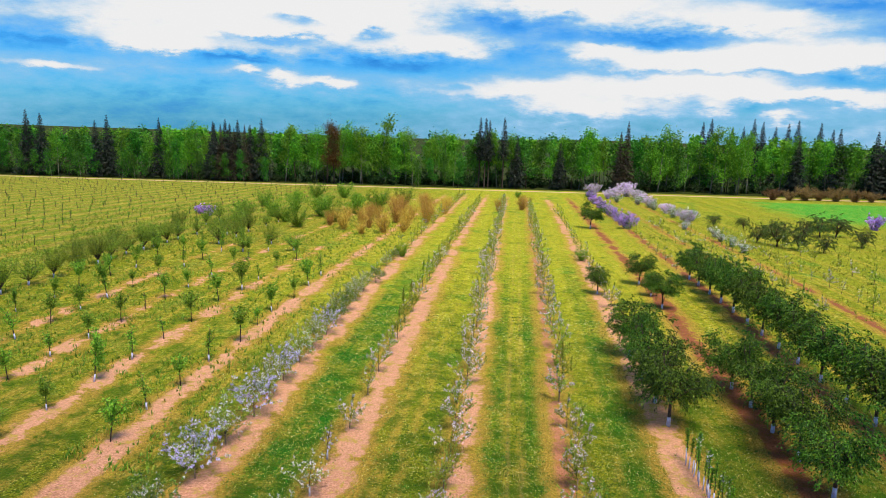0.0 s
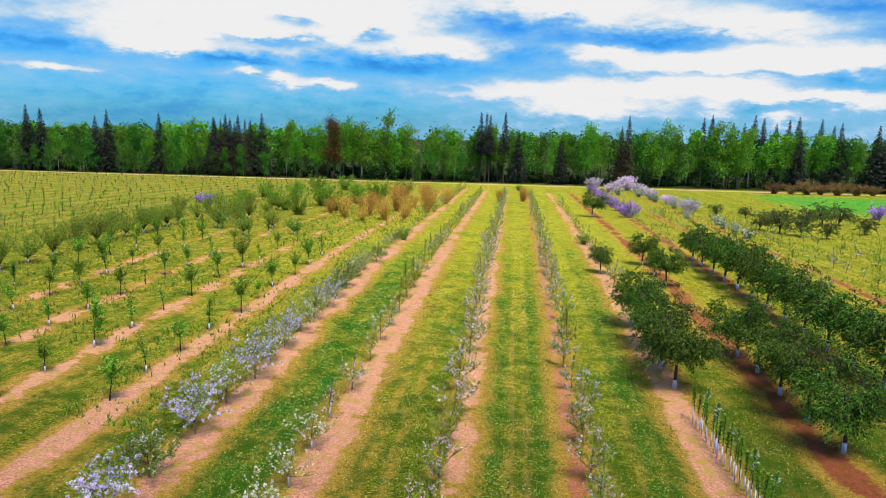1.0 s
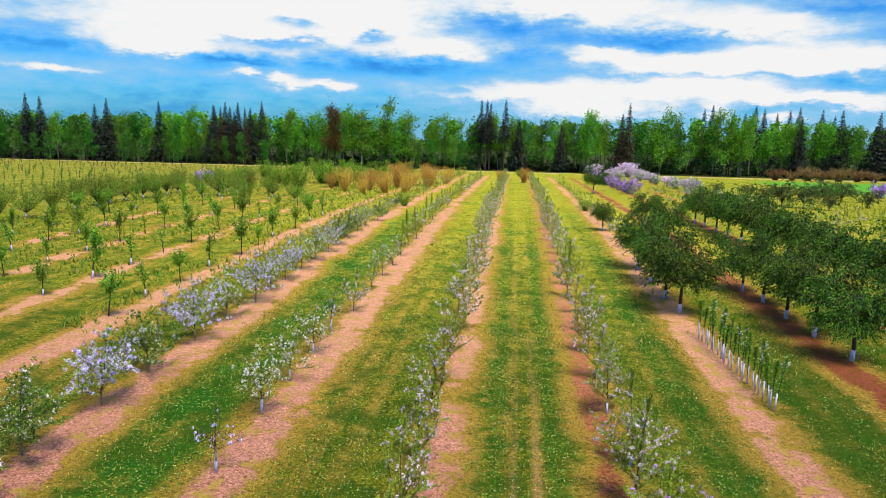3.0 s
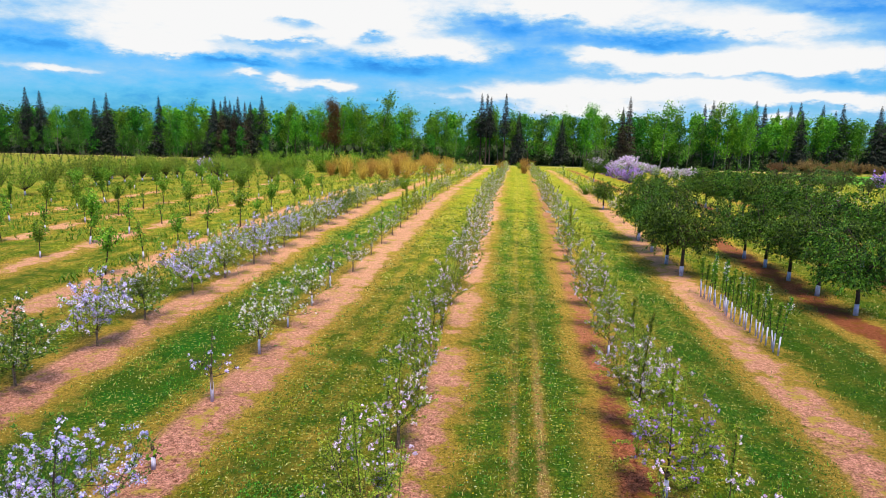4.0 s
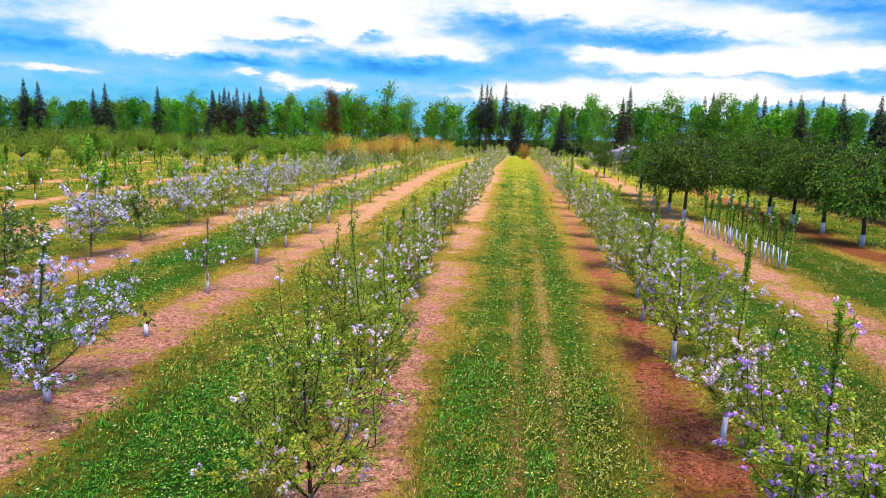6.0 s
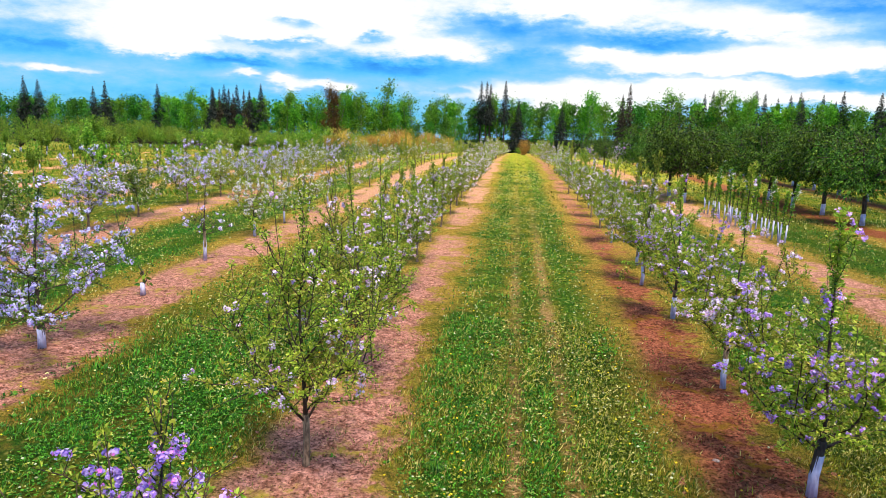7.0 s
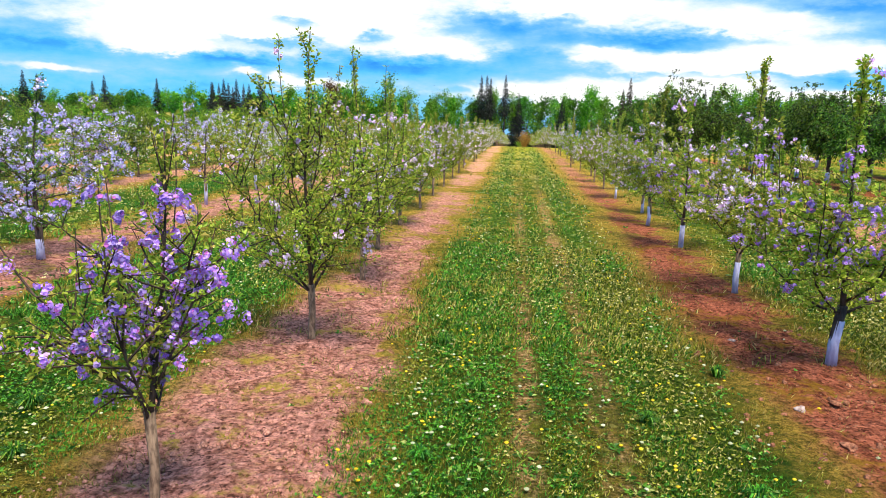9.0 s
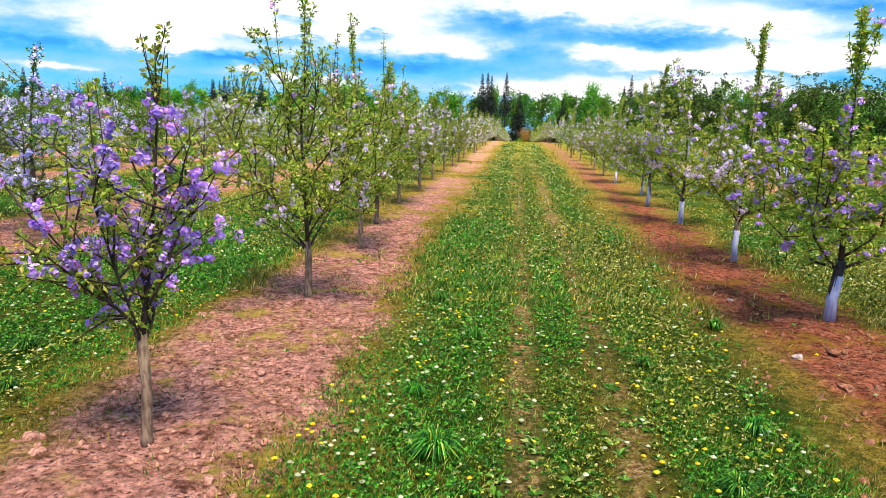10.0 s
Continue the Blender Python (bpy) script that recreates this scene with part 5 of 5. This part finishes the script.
def on_lane(x, y):
    """The stretch of ground about the lane's near end."""
    return abs(x - 0.3) < 0.95 * (y + 0.8) + 0.3


def at_rim(x, y, r):
    o = abs(row_offset(x)) + r.gauss(0, 0.12)
    return on_lane(x, y) and (0.5 < o < 1.1 or (o < 0.6 and noise.noise(Vector((x * 2.1, y * 2.1, 11))) > 0.33))


mat_straw = leaf_material("straw_blade", (0.160, 0.096, 0.019), (0.448, 0.336, 0.077), (0.128, 0.176, 0.019))


def lush(x, y, r):
    if y < 7 and not on_lane(x, y):
        return False
    if min(abs(x - 0.28), abs(x - 0.86)) < 0.12 and r.random() < 0.85:
        return False
    k = abs(x - 0.55)
    lush_shade = 0.3 if 0.5 < k < 1.6 or abs(x + 9.3) < 1.2 or abs(x - 6.0) < 0.9 or (abs(x + 4.2) < 1.6 and y < 10) else 0.0
    return not soil_at(x) and noise.noise(Vector((x * 0.9, y * 0.45, 5))) > 0.12 - lush_shade


blades(-4.6, 5.4, 1.8, 5.8, 32000, 5, 0.02, 0.065, 0.0024, "near_grass", mat_blade, "short mixed green and straw-coloured grass", in_grass)
blades(-4.6, 5.4, 1.8, 5.8, 38000, 5, 0.025, 0.085, 0.0028, "lush_grass", mat_blade_deep, "patches of lush deep green grass", lush)
blades(-5.5, 6.5, 5.6, 11, 19000, 4, 0.05, 0.12, 0.0055, "meadow_grass", mat_blade, "short mixed meadow grass along the lane", in_grass)
blades(-5.5, 6.5, 5.6, 11, 12000, 4, 0.05, 0.14, 0.0055, "lush_lane_grass", mat_blade_deep, "deep green grass patches along the lane", lush)
blades(-11.5, 11.5, 7.5, 28, 11000, 4, 0.05, 0.12, 0.009, "middle_grass", mat_blade, "short mixed grass between the tree rows", in_grass)
blades(-11.5, 11.5, 7.5, 28, 9000, 4, 0.06, 0.15, 0.011, "lush_middle_grass", mat_blade_deep, "deep green grass patches between rows", lush)
blades(-18, 18, 26, 66, 8000, 4, 0.08, 0.18, 0.016, "outer_grass", mat_blade, "short grass between the outer tree rows", in_grass)
blades(-62, -14, 24, 120, 15000, 4, 0.18, 0.42, 0.03, "tall_grass", mat_blade_tall, "tall rough green grass among young trees", rough_field)
blades(18, 58, 46, 130, 6000, 4, 0.15, 0.36, 0.03, "slope_grass", mat_blade_tall, "tall rough grass on the far slope", rough_field)
blades(-4.6, 5.4, 1.2, 10, 11000, 5, 0.025, 0.085, 0.003, "straw_tufts", mat_straw, "dry straw tufts along the soil edges", at_rim)


def dandelions(n, mat, name, label, radius, y1):
    m = Mass()
    r = random.Random(n)
    for _ in range(n):
        y = 1.9 + (y1 - 1.9) * r.random() ** 1.7
        x = r.uniform(-9.5, 9.5) if r.random() < 0.6 else r.choice((-0.55, -3.6, 1.4)) + r.gauss(0, 0.45)
        if soil_at(x) and r.random() < 0.93:
            continue
        if noise.noise(Vector((x * 1.3, y * 0.8, n))) < -0.05 and r.random() < 0.8:
            continue
        h = r.uniform(0.02, 0.10)
        c = Vector((x, y, terrain(x, y) + h))
        rr = radius * r.uniform(0.7, 1.2)
        k = len(m.v)
        m.v.append(c + Vector((0, 0, rr * 0.8)))
        for j in range(6):
            t = 1.0472 * j
            q = rr * r.uniform(0.85, 1.1)
            m.v.append(c + Vector((math.cos(t) * q, math.sin(t) * q, rr * r.uniform(0.0, 0.3))))
        m.v.append(c - Vector((0, 0, rr * 0.8)))
        for j in range(6):
            a, b = k + 1 + j, k + 1 + (j + 1) % 6
            m.f += [(k, a, b), (k + 7, b, a)]
    return tagged(m.make(name, mat), label, "dandelions", kind="stuff")


dandelions(1700, mat_yellow, "dandelion_flowers", "bright yellow dandelion flowers in the grass", 0.015, 30)
dandelions(2300, mat_puff, "dandelion_clocks", "pale grey-white dandelion seed heads in grass", 0.016, 30)


def flecks(n, seed, mat, name, label, size, low):
    """Single small plants in the mown lanes: broad leaves or pale heads, in drifts."""
    m = Mass()
    r = random.Random(seed)
    for _ in range(n):
        y = 7.0 + 43.0 * r.random() ** 1.5
        x = r.uniform(-17, 17)
        if abs(row_offset(x)) < 0.95 + r.gauss(0, 0.1) or noise.noise(Vector((x * 0.55, y * 0.3, seed))) < low + r.gauss(0, 0.2):
            continue
        k = size * (0.6 + 0.022 * y) * r.uniform(0.6, 1.3)
        c = Vector((x, y, terrain(x, y) + r.uniform(0.02, 0.09)))
        for _ in range(2):
            a = r.uniform(0, 6.28)
            m.leaf(c, Vector((math.cos(a), math.sin(a), r.uniform(0.0, 0.8))).normalized(), k, r, 0.75, 0.1)
    return tagged(m.make(name, mat), label, "wild plants", kind="stuff")


mat_head = leaf_material("pale_seed_head", (0.46, 0.42, 0.10), (0.80, 0.74, 0.34))
mat_dark_leaf = leaf_material("dock_leaf", (0.010, 0.060, 0.005), (0.055, 0.20, 0.014), through_light=0.15)
flecks(22000, 41, mat_head, "pale_seed_heads", "pale yellowish seed heads dotted over the lanes", 0.036, -0.1)
flecks(24000, 42, mat_dark_leaf, "dark_leaf_rosettes", "dark green leaf rosettes dotted over the lanes", 0.05, -0.05)


def clods(n, low, high, mat):
    m = Mass()
    r = random.Random(n)
    done = 0
    while done < n:
        y = 1.4 + 12 * r.random() ** 1.9
        x = r.uniform(low, high)
        if abs(row_offset(x)) > 0.85 or not on_lane(x, y):
            continue
        done += 1
        s = 0.005 + 0.03 * r.random() ** 3.2
        c = Vector((x, y, terrain(x, y) - s * 0.15))
        k = len(m.v)
        m.v.append(c + Vector((0, 0, s * r.uniform(0.5, 0.8))))
        for z, w_ in ((0.35, 0.75), (-0.2, 1.0)):
            for j in range(5):
                t = 1.2566 * (j + (0.5 if z < 0 else 0))
                q = w_ * r.uniform(0.75, 1.2)
                m.v.append(c + Vector((math.cos(t) * q, math.sin(t) * q, z + r.gauss(0, 0.1))) * s)
        for j in range(5):
            a, b = k + 1 + j, k + 1 + (j + 1) % 5
            m.f += [(k, a, b), (a, a + 5, b + 5, b)]
    return tagged(m.make("soil_clods", mat, smooth=True), "crumbly reddish-brown soil clods", "soil", kind="stuff")


mat_clod = bark_material("soil_clod", (0.22, 0.088, 0.06), (0.52, 0.25, 0.185), 60)
mat_clod_red = bark_material("red_soil_clod", (0.13, 0.048, 0.026), (0.36, 0.145, 0.08), 60)
clods(2700, -8, 0.5, mat_clod)
clods(1700, 0.5, 8, mat_clod_red)


def weeds():
    """Flat rosettes of dandelion and clover leaves."""
    m = Mass()
    r = random.Random(9)
    for _ in range(9500):
        y = 1.3 + 18 * r.random() ** 1.9
        x = r.uniform(-8.5, 8.5)
        if y < 7 and not on_lane(x, y):
            continue
        if abs(row_offset(x)) < 0.9 and r.random() < 0.96:
            continue
        c = Vector((x, y, terrain(x, y) + 0.005))
        k = 0.022 + 0.045 * r.random() ** 2
        a0 = r.uniform(0, 6.28)
        for j in range(6):
            a = a0 + j * 1.05 + r.uniform(-0.2, 0.2)
            m.leaf(c, Vector((math.cos(a), math.sin(a), r.uniform(0.15, 0.8))).normalized(), k * r.uniform(0.7, 1.3), r, 0.4, 0.15)
    return tagged(m.make("broad_leaf_weeds", mat_weed), "flat dandelion and clover leaf rosettes in grass", "weeds", kind="stuff")


def ground_cover(n, seed, mat, name, label, lush_patch):
    """Small clover and yarrow leaves between the grass blades."""
    m = Mass()
    r = random.Random(seed)
    for _ in range(n):
        y = 1.6 + 9.5 * r.random() ** 1.6
        x = r.uniform(-4.8, 5.6)
        if not on_lane(x, y) or abs(row_offset(x)) < 0.95 + r.gauss(0, 0.12):
            continue
        if min(abs(x - 0.28), abs(x - 0.86)) < 0.12 and r.random() < 0.8:
            continue
        side = 0.45 if x < -2.6 else 0.25 if 0.5 < abs(x - 0.55) < 1.6 else -0.08
        if (noise.noise(Vector((x * 1.1, y * 0.55, 5))) + side + r.gauss(0, 0.10) > 0.10) != lush_patch:
            continue
        k = 0.012 + 0.0016 * y
        c = Vector((x, y, terrain(x, y) + r.uniform(0.005, 0.045)))
        for _ in range(4):
            a = r.uniform(0, 6.28)
            m.leaf(c, Vector((math.cos(a), math.sin(a), r.uniform(-0.1, 0.9))).normalized(), k * r.uniform(0.7, 1.8), r, 0.62, 0.2)
    return tagged(m.make(name, mat), label, "clover", kind="stuff")


mat_cover = leaf_material("dry_clover_leaf", (0.040, 0.070, 0.006), (0.36, 0.36, 0.03), (0.52, 0.44, 0.16), 0.2, dry_from=0.82)
mat_cover_lush = leaf_material("clover_leaf", (0.006, 0.060, 0.005), (0.12, 0.36, 0.02), (0.46, 0.50, 0.16), 0.2, dry_from=0.93)
ground_cover(52000, 77, mat_cover, "yarrow_cover", "small olive and straw-coloured leaves in thin grass", False)
ground_cover(52000, 78, mat_cover_lush, "clover_cover", "small deep green clover leaves filling mown grass", True)
mat_weed = leaf_material("weed_leaf", (0.010, 0.10, 0.008), (0.17, 0.42, 0.04), (0.42, 0.46, 0.14))
weeds()


# ---------------------------------------------------------------- single small things about the lane
def tussock(seed, n, high, label):
    """A clump of long arching grass blades."""
    r = random.Random(seed)
    m = Mass()
    for _ in range(n):
        a, lean = r.uniform(0, 6.28), r.uniform(0.15, 1.3)
        out = Vector((math.cos(a), math.sin(a), 0))
        b = out * r.uniform(0, 0.05) * high / 0.2
        h = high * r.uniform(0.6, 1.1)
        p1 = b + out * lean * h * 0.35 + Vector((0, 0, h * 0.65))
        p2 = b + out * lean * h * 0.85 + Vector((0, 0, h * (0.85 - 0.45 * lean)))
        s = Vector((-out.y, out.x, 0)) * 0.0035
        k = len(m.v)
        m.v += [b - s - Vector((0, 0, 0.02)), b + s - Vector((0, 0, 0.02)), p1 + s, p1 - s, p2]
        m.f += [(k, k + 1, k + 2, k + 3), (k + 3, k + 2, k + 4)]
    root = empty("grass_tussock")
    m.make("foliage", mat_blade_deep, root)
    return tagged(root, label, "grass tussock")


tufts = Stock(tussock(201, 260, 0.20, "arching tussock of long bright green grass"), tussock(202, 120, 0.13, "small tussock of deep green grass"))
for x, y, k, s in [(-0.19, 2.52, 0, 1.0), (-0.11, 4.52, 1, 1.0), (-0.42, 3.3, 1, 0.9), (1.6, 3.1, 1, 1.1), (1.15, 4.1, 1, 0.9), (-0.5, 5.6, 1, 1.1), (1.95, 5.2, 1, 1.0), (-3.3, 3.6, 1, 1.2), (-2.9, 2.9, 1, 1.0), (1.3, 2.4, 1, 1.1)]:
    tufts.plant(k, x, y, rnd.uniform(0, 360), s, group="grass tussocks")


def field_stone(seed, radius, mat, name, label):
    r = random.Random(seed)
    bm = bmesh.new()
    bmesh.ops.create_icosphere(bm, subdivisions=2, radius=radius)
    for v in bm.verts:
        f = 1 + 0.8 * noise.noise(v.co / radius * 0.9 + Vector((seed, 0, 0))) + 0.12 * r.random()
        v.co = Vector((v.co.x * f * 1.2, v.co.y * f, v.co.z * f * 0.62))
    me = bpy.data.meshes.new(name)
    bm.to_mesh(me)
    bm.free()
    me.materials.append(mat)
    return tagged(new(name, me), label, "stone" if name == "stone" else "soil clod")


mat_stone = bark_material("field_stone", (0.20, 0.13, 0.12), (0.52, 0.40, 0.37), 22, 0.4)
STONE, CLOD = "rounded pinkish-grey field stone on bare soil", "large crusted reddish-brown lump of soil"
for seed, x, y, radius, kind in [(1, 2.42, 4.58, 0.055, 0), (2, 2.49, 3.93, 0.07, 1), (3, 2.75, 4.75, 0.05, 1), (4, 2.40, 6.30, 0.04, 0), (5, -2.35, 2.38, 0.055, 1), (6, -2.22, 2.22, 0.05, 1),
                                 (7, -1.02, 2.95, 0.07, 1), (8, -1.25, 2.12, 0.045, 1), (9, -0.95, 4.1, 0.05, 1), (10, 2.95, 3.7, 0.06, 1), (11, 2.62, 5.6, 0.045, 1), (12, -1.5, 3.5, 0.045, 1)]:
    radius *= 0.7
    st = field_stone(seed, radius, (mat_clod if x < 0.5 else mat_clod_red) if kind else mat_stone, "soil_lump" if kind else "stone", CLOD if kind else STONE)
    st.matrix_basis = pose(x, y, terrain(x, y) + radius * 0.12, 0, 0, 40 * seed)

stub = Stock(sapling(69, 0.55, 20, 0.24, 0.16, "short cut-back fruit tree in white guard"))
stub.plant(0, -6.8, 11.3, 20, group="second apple row")

for stock in Stock.kept:
    for tree, taken in zip(stock.trees, stock.used):
        if not taken:
            for ob in (*tree.children_recursive, tree):
                bpy.data.objects.remove(ob)
